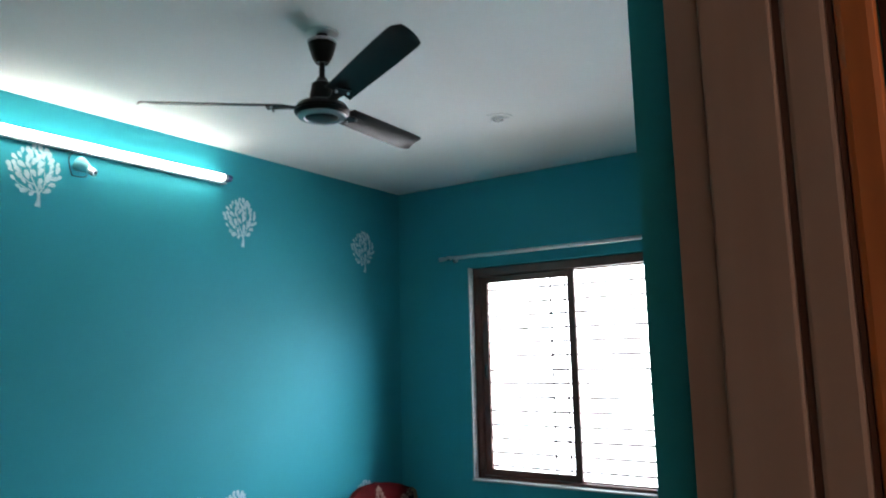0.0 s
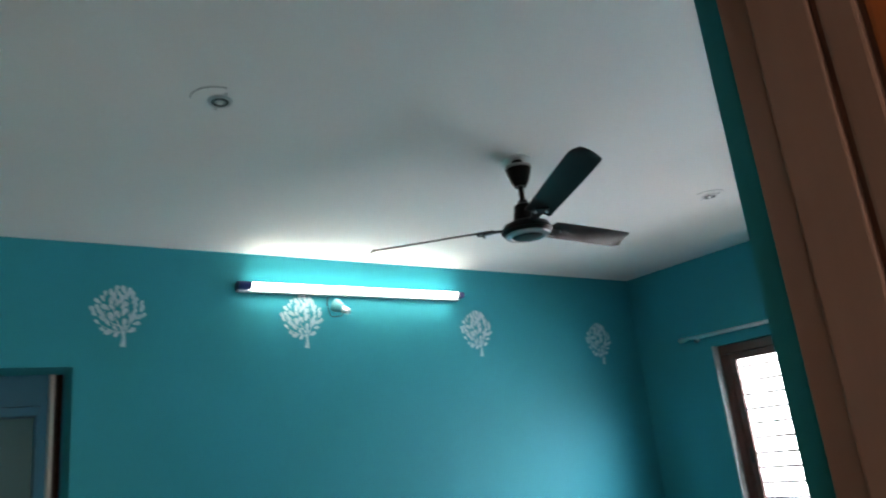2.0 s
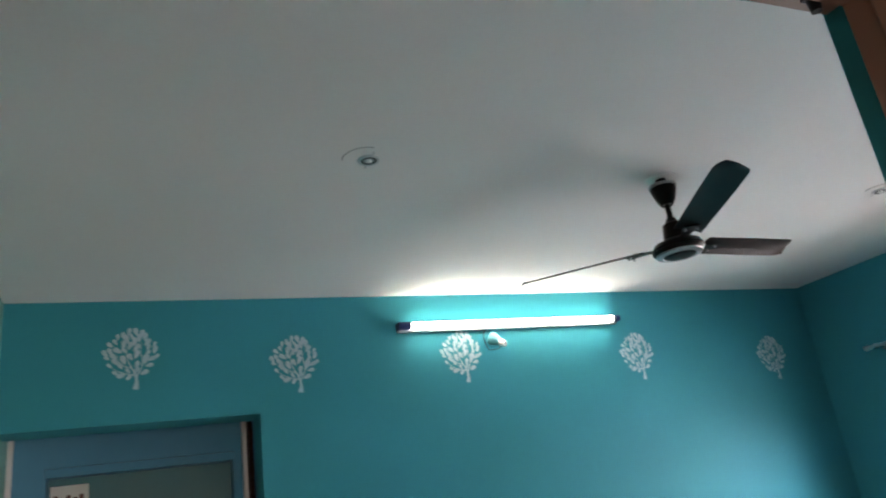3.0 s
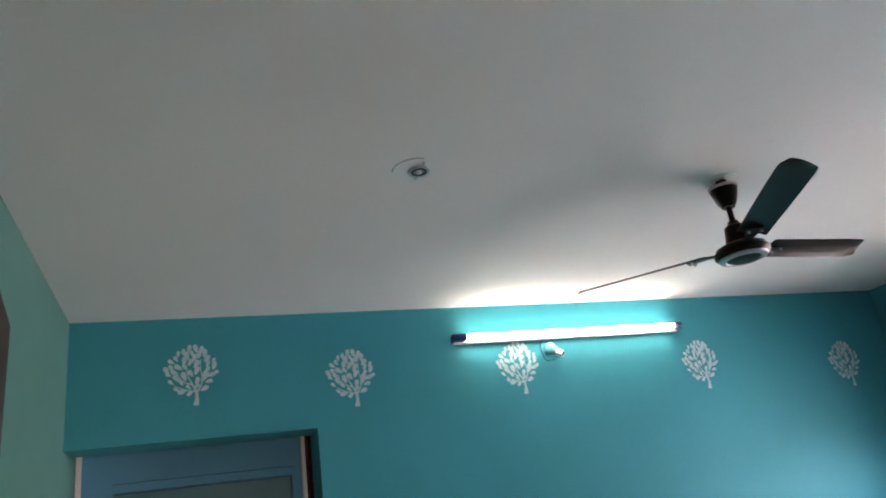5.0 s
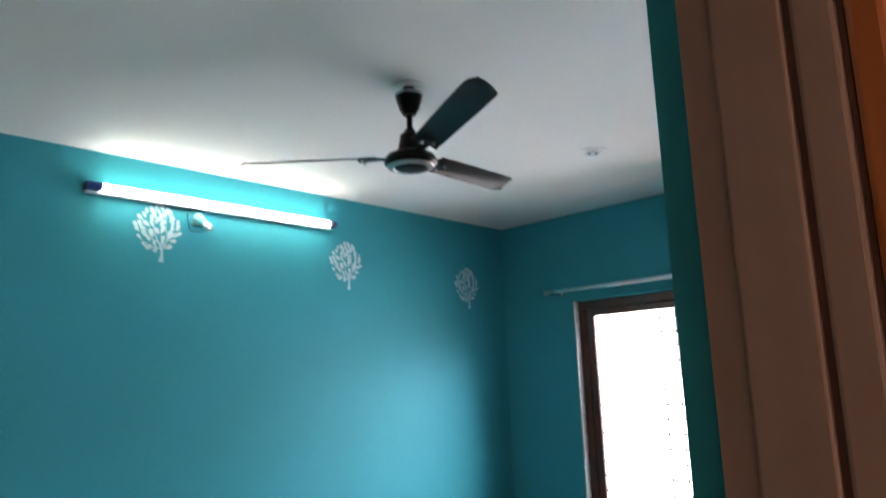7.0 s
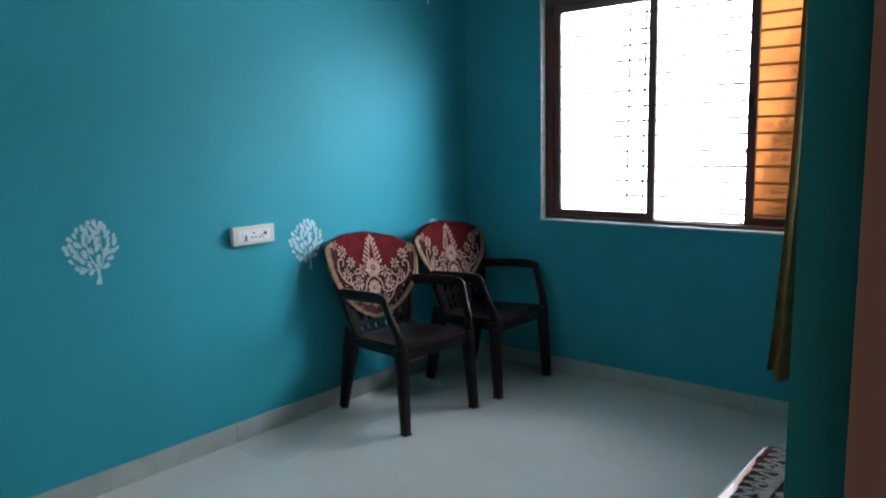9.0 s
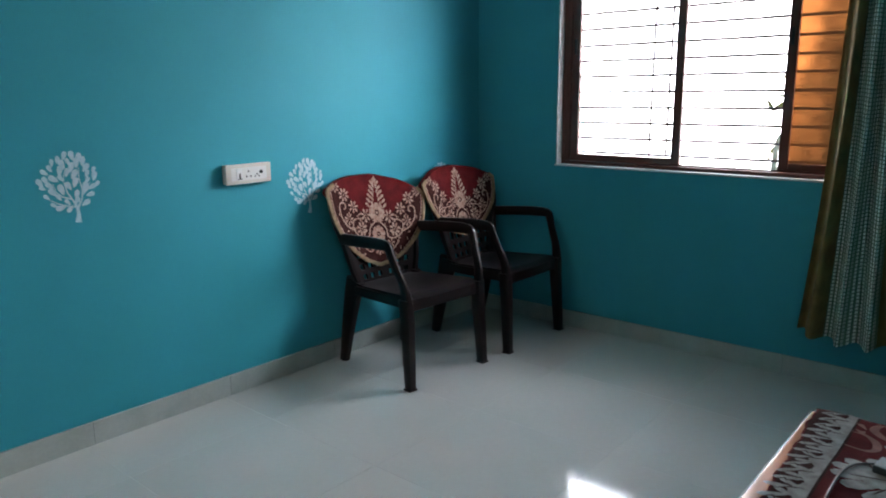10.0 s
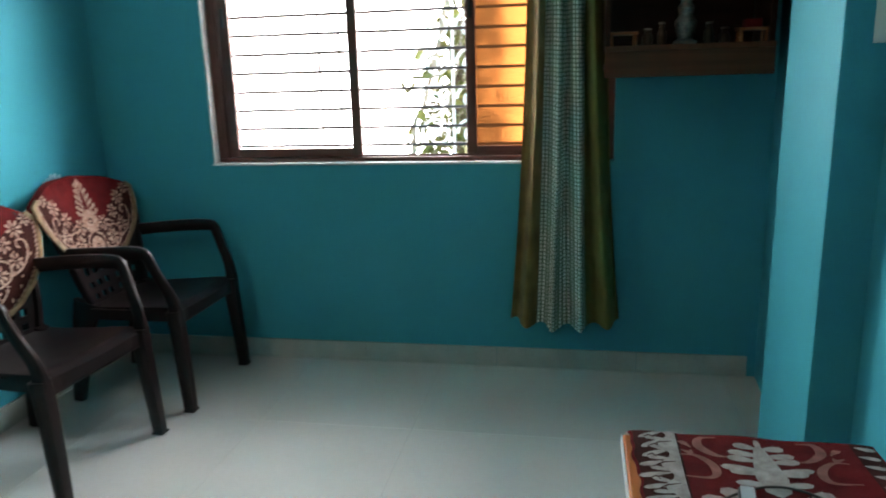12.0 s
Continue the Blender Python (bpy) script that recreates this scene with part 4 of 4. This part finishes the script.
# ---- bench with a patterned cloth ----
BX0, BX1, BY0, BY1, BZ = -2.62, -1.463, -2.835, -2.288, 0.462
bench = thing("low_bench", "low orange-brown wooden bench against the wall", "bench")
part("bench_top", boxes((BX0, BX1, BY0, BY1, BZ - 0.045, BZ - 0.006), bevel=0.006), BENCHWOOD, bench)
part("front_panel", boxes((BX0 + 0.02, BX1 - 0.02, BY1 - 0.035, BY1 - 0.012, 0.10, BZ - 0.045), bevel=0.003), BENCHWOOD, bench)
part("end_panel", boxes((BX1 - 0.035, BX1 - 0.012, BY0 + 0.02, BY1 - 0.035, 0.10, BZ - 0.045), bevel=0.003), BENCHWOOD, bench)
part("end_panel", boxes((BX0 + 0.012, BX0 + 0.035, BY0 + 0.02, BY1 - 0.035, 0.10, BZ - 0.045), bevel=0.003), BENCHWOOD, bench)
# thin white strip that paints the window's glare along the wooden edge
part("glare_strip", boxes((BX0, BX1, BY1, BY1 + 0.0025, BZ - 0.040, BZ - 0.008)), WHITEPL, bench, "white strip in place of window glare on the edge")
for x in (BX0 + 0.05, BX1 - 0.05):
    for y in (BY0 + 0.05, BY1 - 0.05):
        part("leg", boxes((x - 0.028, x + 0.028, y - 0.028, y + 0.028, 0.0, BZ - 0.045), bevel=0.003), BENCHWOOD, bench)

GREYWHITE = mat("off_white_woven_pattern", (0.33, 0.305, 0.290), 0.9, vary=0.3, scale=34, fine=350, bump=0.6, tint=(0.19, 0.165, 0.155))
ROSE = mat("dusty_rose_woven_pattern", (0.24, 0.085, 0.065), 0.9, vary=0.2, scale=30, fine=350, bump=0.4)
cloth = thing("bench_cloth", "maroon woven cloth with off-white leaves, spread on the bench", "cloth")


def lie(u, v, lift=0.0):
    """Place on the cloth: u along the bench from its far end, v in from its front edge."""
    z = BZ + 0.002 + 0.0025 * math.sin(u * 17 + v * 9) + 0.002 * math.sin(v * 31 - u * 5)
    return (BX1 - 0.004 - u, BY1 - v, z + lift)


LONG, DEEP = BX1 - BX0 - 0.012, BY1 - BY0 - 0.004


def front_edge(u):
    """The cloth lies a little askew, its front edge wavering."""
    return 0.012 + 0.05 * min(u, 0.5) + 0.003 * math.sin(u * 40) + 0.002 * math.sin(u * 97)


def band(v0, v1, lift, across, skirt=0.0):
    """A strip of cloth between two lines that run along the bench."""
    bm = bmesh.new()
    grid = [[bm.verts.new(lie(LONG * i / 80, v0(LONG * i / 80) + (v1(LONG * i / 80) - v0(LONG * i / 80)) * j / across, lift)) for j in range(across + 1)] for i in range(81)]
    for i in range(80):
        for j in range(across):
            bm.faces.new((grid[i][j], grid[i][j + 1], grid[i + 1][j + 1], grid[i + 1][j]))
    if skirt:
        rim = [r[0] for r in grid] + grid[-1][1:] + [r[-1] for r in grid[-2::-1]] + grid[0][-2:0:-1]
        low = [bm.verts.new(v.co - Vector((0, 0, skirt))) for v in rim]
        for k in range(len(rim)):
            bm.faces.new((rim[k], rim[(k + 1) % len(rim)], low[(k + 1) % len(rim)], low[k]))
    return bm


part("ground_weave", band(front_edge, lambda u: DEEP, 0.002, 28, 0.004), MAROON, cloth, smooth=True)
SOFT = lambda u: 0.084 + 0.012 * math.sin(u * 2 * math.pi / 0.085)
part("border_weave", band(lambda u: front_edge(u) + 0.006, lambda u: 0.122, 0.0032, 6), BROWNV, cloth, "dark brown woven border", smooth=True)
part("border_weave", band(lambda u: 0.490, lambda u: DEEP - 0.006, 0.0032, 4), BROWNV, cloth, "dark brown woven border", smooth=True)
rng = random.Random(5)
on = lambda u, v: lie(u, v, 0.0055)
over = lambda u, v: lie(u, v, 0.0068)
bm = band(SOFT, lambda u: 0.110, 0.0046, 5)
for t in range(int(LONG / 0.0425)):
    # fingers of the scalloped leaf border, two rows
    u = 0.020 + 0.0425 * t
    petal(bm, u, 0.062 + rng.uniform(-0.005, 0.005), -1.15 + rng.uniform(-0.3, 0.3), 0.072, 0.021, on)
    petal(bm, u + 0.021, 0.072, -1.8 + rng.uniform(-0.3, 0.3), 0.050, 0.019, on)
    petal(bm, u + 0.006, 0.512 + rng.uniform(-0.004, 0.004), 1.4, 0.044, 0.022, on)
ribbon(bm, [(LONG * k / 60, 0.113) for k in range(61)], [0.007] * 61, on)
for cu in (0.035, 0.50):
    # serrated leaf spike that widens into a broad flower
    for k in range(6):
        v = 0.010 + 0.030 * (1 - abs(3.2 - k) / 4)
        for sg in (-1, 1):
            petal(bm, cu + 0.018 + (0.026 + 0.004 * (k % 2)) * k, 0.290 + sg * (v + 0.012), sg * (math.pi / 2 + 0.25), 0.040 + (0.8 + 0.5 * (k % 2)) * v, 0.030, on)
    petal(bm, cu + 0.012, 0.290, math.pi, 0.055, 0.018, on)
    petal(bm, cu + 0.110, 0.290, 0, 0.22, 0.078, lambda u, v: lie(u, v, 0.0048))
    for k in range(13):
        a = math.pi * (k - 6) / 7.5
        petal(bm, cu + 0.285 + 0.082 * math.cos(a), 0.285 + 0.120 * math.sin(a), math.atan2(0.120 * math.sin(a), 0.082 * math.cos(a)), 0.092, 0.050, on)
    petal(bm, cu + 0.285, 0.285, math.pi / 2, 0.30, 0.17, lambda u, v: lie(u, v, 0.0050))
tagged(part("leaf_pattern", bm, GREYWHITE, cloth, "off-white woven leaves"), kind="stuff")
veins = bmesh.new()
for t in range(int(LONG / 0.085)):
    u = 0.030 + 0.085 * t
    ribbon(veins, [(u + 0.052, 0.050), (u + 0.030, 0.078), (u + 0.022, 0.104)], [0.002, 0.005, 0.002], over)
    ribbon(veins, [(u + 0.006, 0.046), (u - 0.002, 0.058), (u + 0.010, 0.066)], [0.003, 0.006, 0.002], over)
for cu in (0.035, 0.50):
    for k in range(7):
        a = math.pi * (k - 3) / 4
        ribbon(veins, [(cu + 0.285 + r * 0.8 * math.cos(a + r * 2), 0.285 + r * math.sin(a + r * 2)) for r in (0.05, 0.075, 0.10, 0.125)], [0.002, 0.005, 0.005, 0.002], over)
tagged(part("vein_pattern", veins, BROWNV, cloth, "dark woven veins in the leaves"), kind="stuff")


def scroll(pts, widest):
    line = [(p.x, p.y) for p in curve_points([(a, b, 0) for a, b in pts], 5)]
    bm = bmesh.new()
    ribbon(bm, line, [0.004 + widest * math.sin(math.pi * k / (len(line) - 1)) ** 2 for k in range(len(line))], lambda u, v: lie(u, v, 0.0050))
    part("scroll_pattern", bm, ROSE, cloth, "dusty rose woven scroll")


for cu in (0.0, 0.465, 0.885):
    for sg in (1, -1):
        vv = lambda d: 0.290 + sg * d
        scroll([(cu + 0.018, vv(0.085)), (cu + 0.022, vv(0.120)), (cu + 0.058, vv(0.128)), (cu + 0.090, vv(0.098)), (cu + 0.098, vv(0.070))], 0.018)
        scroll([(cu + 0.100, vv(0.172)), (cu + 0.098, vv(0.140)), (cu + 0.125, vv(0.112)), (cu + 0.160, vv(0.105)), (cu + 0.182, vv(0.122)), (cu + 0.185, vv(0.170))], 0.016)
        scroll([(cu + 0.045, vv(0.172)), (cu + 0.048, vv(0.160)), (cu + 0.066, vv(0.145))], 0.012)
        scroll([(cu + 0.080, vv(0.168)), (cu + 0.088, vv(0.150)), (cu + 0.076, vv(0.146))], 0.010)

cable = thing("cable", "thin black cable lying loose on the cloth", "cable")
pts = [lie(*p, 0.010) for p in ((0.62, 0.16), (0.48, 0.15), (0.36, 0.15), (0.29, 0.165), (0.262, 0.19), (0.240, 0.225), (0.222, 0.270), (0.226, 0.32), (0.262, 0.37), (0.34, 0.40), (0.46, 0.41), (0.60, 0.45))]
part("lead", sweep(bmesh.new(), curve_points(pts, 6), (0.005, 0.005), sides=6), BLACKPL, cable, smooth=True)
adapter = thing("charger", "small black charger with a pale top lying on the cloth", "charger", pose(-1.745, -2.508, BZ + 0.009, 0, 0, 82))
part("body", boxes((-0.016, 0.016, -0.028, 0.028, 0.0, 0.018), bevel=0.004), BLACKPL, adapter, smooth=True)
part("cover", boxes((-0.013, 0.013, -0.026, 0.026, 0.0182, 0.021), bevel=0.001), GREYPL, adapter, "pale grey top")

# ---- wall shelf beside the window ----
shelf = thing("wall_shelf", "dark varnished wooden prayer shelf fixed to the wall", "wall shelf")
SX, SY0, SY1, SZ = -0.30, -2.850, -2.268, 1.262
part("fascia", boxes((SX, SX + 0.02, SY0, SY1, SZ, SZ + 0.092), bevel=0.003), DARKWOOD, shelf)
part("bottom_board", boxes((SX + 0.02, -0.002, SY0, SY1, SZ + 0.03, SZ + 0.05)), DARKWOOD, shelf)
part("shelf_board", boxes((SX - 0.008, -0.002, SY0 + 0.001, SY1 - 0.001, SZ + 0.092, SZ + 0.112), bevel=0.003), DARKWOOD, shelf, "worn brown board edge")
# inner boards get the darkened wood in place of the shade inside
part("back_board", boxes((-0.014, -0.002, SY0 + 0.02, SY1 - 0.02, SZ + 0.112, 2.05)), SHADEWOOD, shelf, "back board coloured near-black for the shade inside")
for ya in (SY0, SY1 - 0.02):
    part("side_board", boxes((SX + 0.02, -0.014, ya, ya + 0.02, SZ + 0.112, 2.05), bevel=0.002), SHADEWOOD, shelf)
part("top_board", boxes((SX, -0.002, SY0 - 0.01, SY1 + 0.01, 2.05, 2.07), bevel=0.003), DARKWOOD, shelf)
ZS = SZ + 0.112


def little_stand(y, label):
    s = thing("small_stand", label, "stand", pose(-0.21, y, ZS), group="small stands on the shelf")
    part("top", boxes((-0.04, 0.04, -0.052, 0.052, 0.040, 0.050), bevel=0.002), BENCHWOOD, s)
    for a in (-0.03, 0.03):
        for b in (-0.042, 0.042):
            part("leg", rod(bmesh.new(), (a, b, 0), (a, b, 0.041), 0.006, sides=8), BENCHWOOD, s)


little_stand(-2.335, "small brown wooden stand on the shelf")
little_stand(-2.785, "small brown wooden stand on the shelf")
SILVER = mat("tarnished_silver", (0.30, 0.27, 0.24), 0.35, metal=0.8, vary=0.35, scale=90, tint=(0.10, 0.08, 0.07))
BRONZE = mat("dark_bronze", (0.06, 0.035, 0.022), 0.3, metal=0.8, vary=0.3, scale=60)
idol = tagged(mesh_ob("figurine", lathe(bmesh.new(), [(0.040, ZS), (0.042, ZS + 0.012), (0.026, ZS + 0.02), (0.034, ZS + 0.05), (0.040, ZS + 0.08), (0.024, ZS + 0.105), (0.030, ZS + 0.13), (0.018, ZS + 0.15), (0.024, ZS + 0.18), (0.004, ZS + 0.22)], centre=(-0.17, -2.56, 0), sides=14), SILVER, True), "silver coloured figurine on the dark shelf", "figurine")
for y, h, r, c in ((-2.425, 0.055, 0.020, BRONZE), (-2.475, 0.075, 0.017, BRONZE), (-2.640, 0.070, 0.018, BRONZE), (-2.695, 0.050, 0.020, BRONZE)):
    cup = thing("small_pot", "small dark bronze pot on the dark shelf", "pot", pose(-0.19, y, ZS), group="small pots on the shelf")
    part("rim", lathe(bmesh.new(), [(r * 0.62, h), (r * 0.74, h + 0.002), (r * 0.74, h + 0.006), (r * 0.60, h + 0.007)], sides=16), SILVER, cup, "silver rim", smooth=True)
    part("bowl", lathe(bmesh.new(), [(r * 0.7, 0), (r, h * 0.25), (r * 0.95, h * 0.6), (r * 0.5, h * 0.8), (r * 0.65, h)], sides=16), c, cup, smooth=True)
red = thing("red_packet", "small red packet lying on the stand", "packet", pose(-0.21, -2.785, ZS + 0.05))
part("body", boxes((-0.025, 0.025, -0.03, 0.03, 0, 0.03), bevel=0.004), MAROON, red)

# calendar hanging on the pillar
cal = thing("calendar", "small white tear-off calendar hanging on the pillar", "calendar", pose(-1.240, -2.845, 1.335))
for i, (dz, w) in enumerate(((0.0, 0.022), (0.008, 0.020), (0.028, 0.017))):
    part("sheet", boxes((-0.003 - 0.003 * i, -0.0015 - 0.003 * i, -w, w - 0.004 * i, dz, 0.105), bevel=0.0005), PAPER, cal)
part("nail", rod(bmesh.new(), (-0.008, 0, 0.108), (0.004, 0, 0.108), 0.002, sides=8), STEEL, cal)

# ---- doorway ----
door = thing("door_frame", "brown painted wooden door frame with an orange architrave", "door frame", kind="structure")
FY = -2.822
GROOVE = wood("red_brown_groove_wood", (0.075, 0.030, 0.018), (0.11, 0.045, 0.026), 0.6, 2, 5)
for s, x in ((1, DOOR_R - 0.036), (-1, DOOR_L + 0.036)):
    part("rebate", boxes((x, x + s * 0.036, FY - 0.030, FY, 0, DOOR_H - 0.036)), JAMB, door)
    part("jamb", boxes((x - s * 0.005, x + s * 0.036, FY - 0.092, FY - 0.031, 0, DOOR_H - 0.045), bevel=0.003), JAMB, door)
    part("groove", boxes((x + s * 0.001, x + s * 0.036, FY - 0.098, FY - 0.0925, 0, DOOR_H - 0.042)), GROOVE, door, "dark red-brown groove")
    part("stop_bead", boxes((x - s * 0.004, x + s * 0.036, FY - 0.133, FY - 0.0985, 0, DOOR_H - 0.042), bevel=0.004), JAMB, door)
    part("groove", boxes((x + s * 0.002, x + s * 0.036, FY - 0.138, FY - 0.1335, 0, DOOR_H - 0.042)), GROOVE, door, "dark red-brown groove")
    part("architrave", boxes((x - s * 0.003, x + s * 0.12, FY - 0.168, FY - 0.1385, 0, DOOR_H + 0.06), bevel=0.006), ARCH, door, "orange varnished architrave")
    # dark board added to cover the hall wall beyond the architrave
    part("outer_board", boxes((x + s * 0.030, x + s * 0.200, FY - 0.318, FY - 0.169, 0, DOOR_H + 0.40), bevel=0.006), LEAF, door, "dark brown board added outside the architrave")
bm = boxes((DOOR_L + 0.036, DOOR_R - 0.036, FY - 0.030, FY, DOOR_H - 0.036, DOOR_H))
part("head_rebate", bm, JAMB, door)
part("head", boxes((DOOR_L + 0.042, DOOR_R - 0.042, FY - 0.130, FY - 0.031, DOOR_H - 0.045, DOOR_H), bevel=0.003), JAMB, door)
part("head_architrave", boxes((DOOR_L + 0.038, DOOR_R - 0.038, FY - 0.165, FY - 0.1385, DOOR_H - 0.04, DOOR_H + 0.06), bevel=0.006), ARCH, door, "orange varnished architrave")
part("head_lining", boxes((DOOR_L, DOOR_R, FY, -2.779, DOOR_H - 0.010, DOOR_H), bevel=0.002), JAMB, door)
bolt = thing("door_stay", "small black metal catch under the door head", "door catch", pose(DOOR_R - 0.050, FY + 0.020, DOOR_H - 0.010))
part("plate", boxes((-0.011, 0.011, -0.008, 0.008, -0.004, 0.0), bevel=0.001), BLACKPL, bolt)
part("knob", rod(bmesh.new(), (0, 0, -0.004), (0, 0, -0.020), 0.008, 0.006, sides=14), BLACKPL, bolt, smooth=True)

HINGE = (-4.055, -2.790)
leaf = thing("door_leaf", "dark brown wooden door standing open into the room", "door", pose(HINGE[0], HINGE[1], 0.008, 0, 0, 97.2))
part("panel", boxes((0.0, 0.87, -0.0, 0.034, 0.0, 2.148), bevel=0.003), LEAF, leaf)
for z in (0.25, 1.1, 1.9):
    part("hinge", rod(bmesh.new(), (-0.004, -0.006, z), (-0.004, -0.006, z + 0.09), 0.007, sides=10), STEEL, leaf)
part("handle", sweep(bmesh.new(), curve_points([(0.80, -0.002, 0.98), (0.80, -0.045, 1.0), (0.80, -0.05, 1.06), (0.80, -0.045, 1.12), (0.80, -0.002, 1.14)], 4), (0.012, 0.012), sides=8), STEEL, leaf, smooth=True)

# inner door in the recess
inner = thing("inner_door", "muted teal-grey closed door in the recess", "door", kind="structure")
GREYGREEN = mat("grey_green_door_paint", (0.025, 0.19, 0.23), 0.45, vary=0.06, scale=3, fine=120)
part("door_panel", boxes((-4.225, -3.465, PB + 0.07, PB + 0.105, 0.0, 2.085)), GREYGREEN, inner)
part("frame_head", boxes((-4.235, -3.455, PB + 0.01, PB + 0.12, 2.087, 2.124), bevel=0.003), BLUE, inner)
part("frame_post", boxes((-3.464, -3.455, PB + 0.01, PB + 0.12, 0, 2.087)), BLUE, inner)
part("frame_post", boxes((-4.235, -4.226, PB + 0.01, PB + 0.12, 0, 2.087)), BLUE, inner)
part("white_strip", boxes((-3.424, -3.406, PB - 0.05, PB - 0.002, 0, LINT + 0.05), bevel=0.002), WHITEPL, inner, "worn white upright strip")
# dark strip standing in for the shade of the gap beside the frame
part("gap_shade", boxes((-3.404, -3.3845, PB - 0.10, PB - 0.002, 0, LINT + 0.05)), SHADEWOOD, inner, "dark upright strip in place of a shaded gap")
# white strip put in for the bright line of light in this corner
part("corner_gleam", boxes((WX + 0.004, WX + 0.024, PB - 0.03, PB - 0.002, 0, LINT + 0.05), bevel=0.002), WHITEPL, inner, "white upright strip in place of the lit corner line")
poster = thing("door_sticker", "small brown and cream picture on the inner door", "picture", pose(-4.14, PB + 0.068, 1.98))
part("sheet", boxes((-0.075, 0.075, -0.002, 0.0, -0.12, 0.075)), PAPER, poster)
for k in range(5):
    part("figure_bar", boxes((-0.062 + 0.025 * k, -0.045 + 0.025 * k, -0.0035, -0.002, -0.10, 0.035 - 0.01 * (k % 2))), FRAME, poster)

# ---- skirting and floor tiles ----
skirt = thing("baseboard", "grey-green tile skirting along the walls", "baseboard", kind="structure")
x = 0.0
while x > AX + 0.02:
    xa = max(AX, x - 0.61)
    part("skirting_tile", boxes((xa + 0.001, x - 0.001 if x < 0 else -0.012, -0.012, -0.0005, 0.0, 0.092)), SKIRT, skirt)
    x -= 0.61
y = -0.0
while y > -2.88:
    ya = max(-2.895, y - 0.61)
    part("skirting_tile", boxes((-0.012, -0.0005, ya + 0.001, y - 0.001, 0.003, 0.092)), SKIRT, skirt)
    y -= 0.61
for xa, xb in ((-1.85, -1.245), (-2.46, -1.852), (-3.07, -2.462)):
    yy = door_wall_y((xa + xb) / 2)
    part("skirting_tile", boxes((xa, xb, yy - 0.02, yy + 0.012, 0.0, 0.092)), SKIRT, skirt)

floor = thing("floor", "glossy pale grey-green vitrified floor tiles", "floor", kind="structure")
tile_mesh = None
S = 0.61
for i in range(-8, 1):
    for j in range(-10, 2):
        cx, cy = -0.035 - 0.305 + i * S + S, -0.357 - 0.305 + j * S + S
        if cx > 0.31 or (cy < -3.3 and (cx < -5.1 or cx > -2.0)) or cy > 0.7 or (cy > -2.9 and cx < -4.8) or (cy > 0.2 and cx > -3.2):
            continue
        if tile_mesh is None:
            bm = box(bmesh.new(), -S / 2 + 0.0004, S / 2 - 0.0004, -S / 2 + 0.0004, S / 2 - 0.0004, -0.008, 0.0)
            bmesh.ops.bevel(bm, geom=[e for e in bm.edges if e.verts[0].co.z > -0.001 and e.verts[1].co.z > -0.001], offset=0.0004, segments=1, affect="EDGES")
            ob = mesh_ob("tile", bm, TILE)
            tile_mesh = ob.data
        else:
            ob = new("tile", tile_mesh)
        ob.parent = floor
        ob.location = (cx, cy, 0)
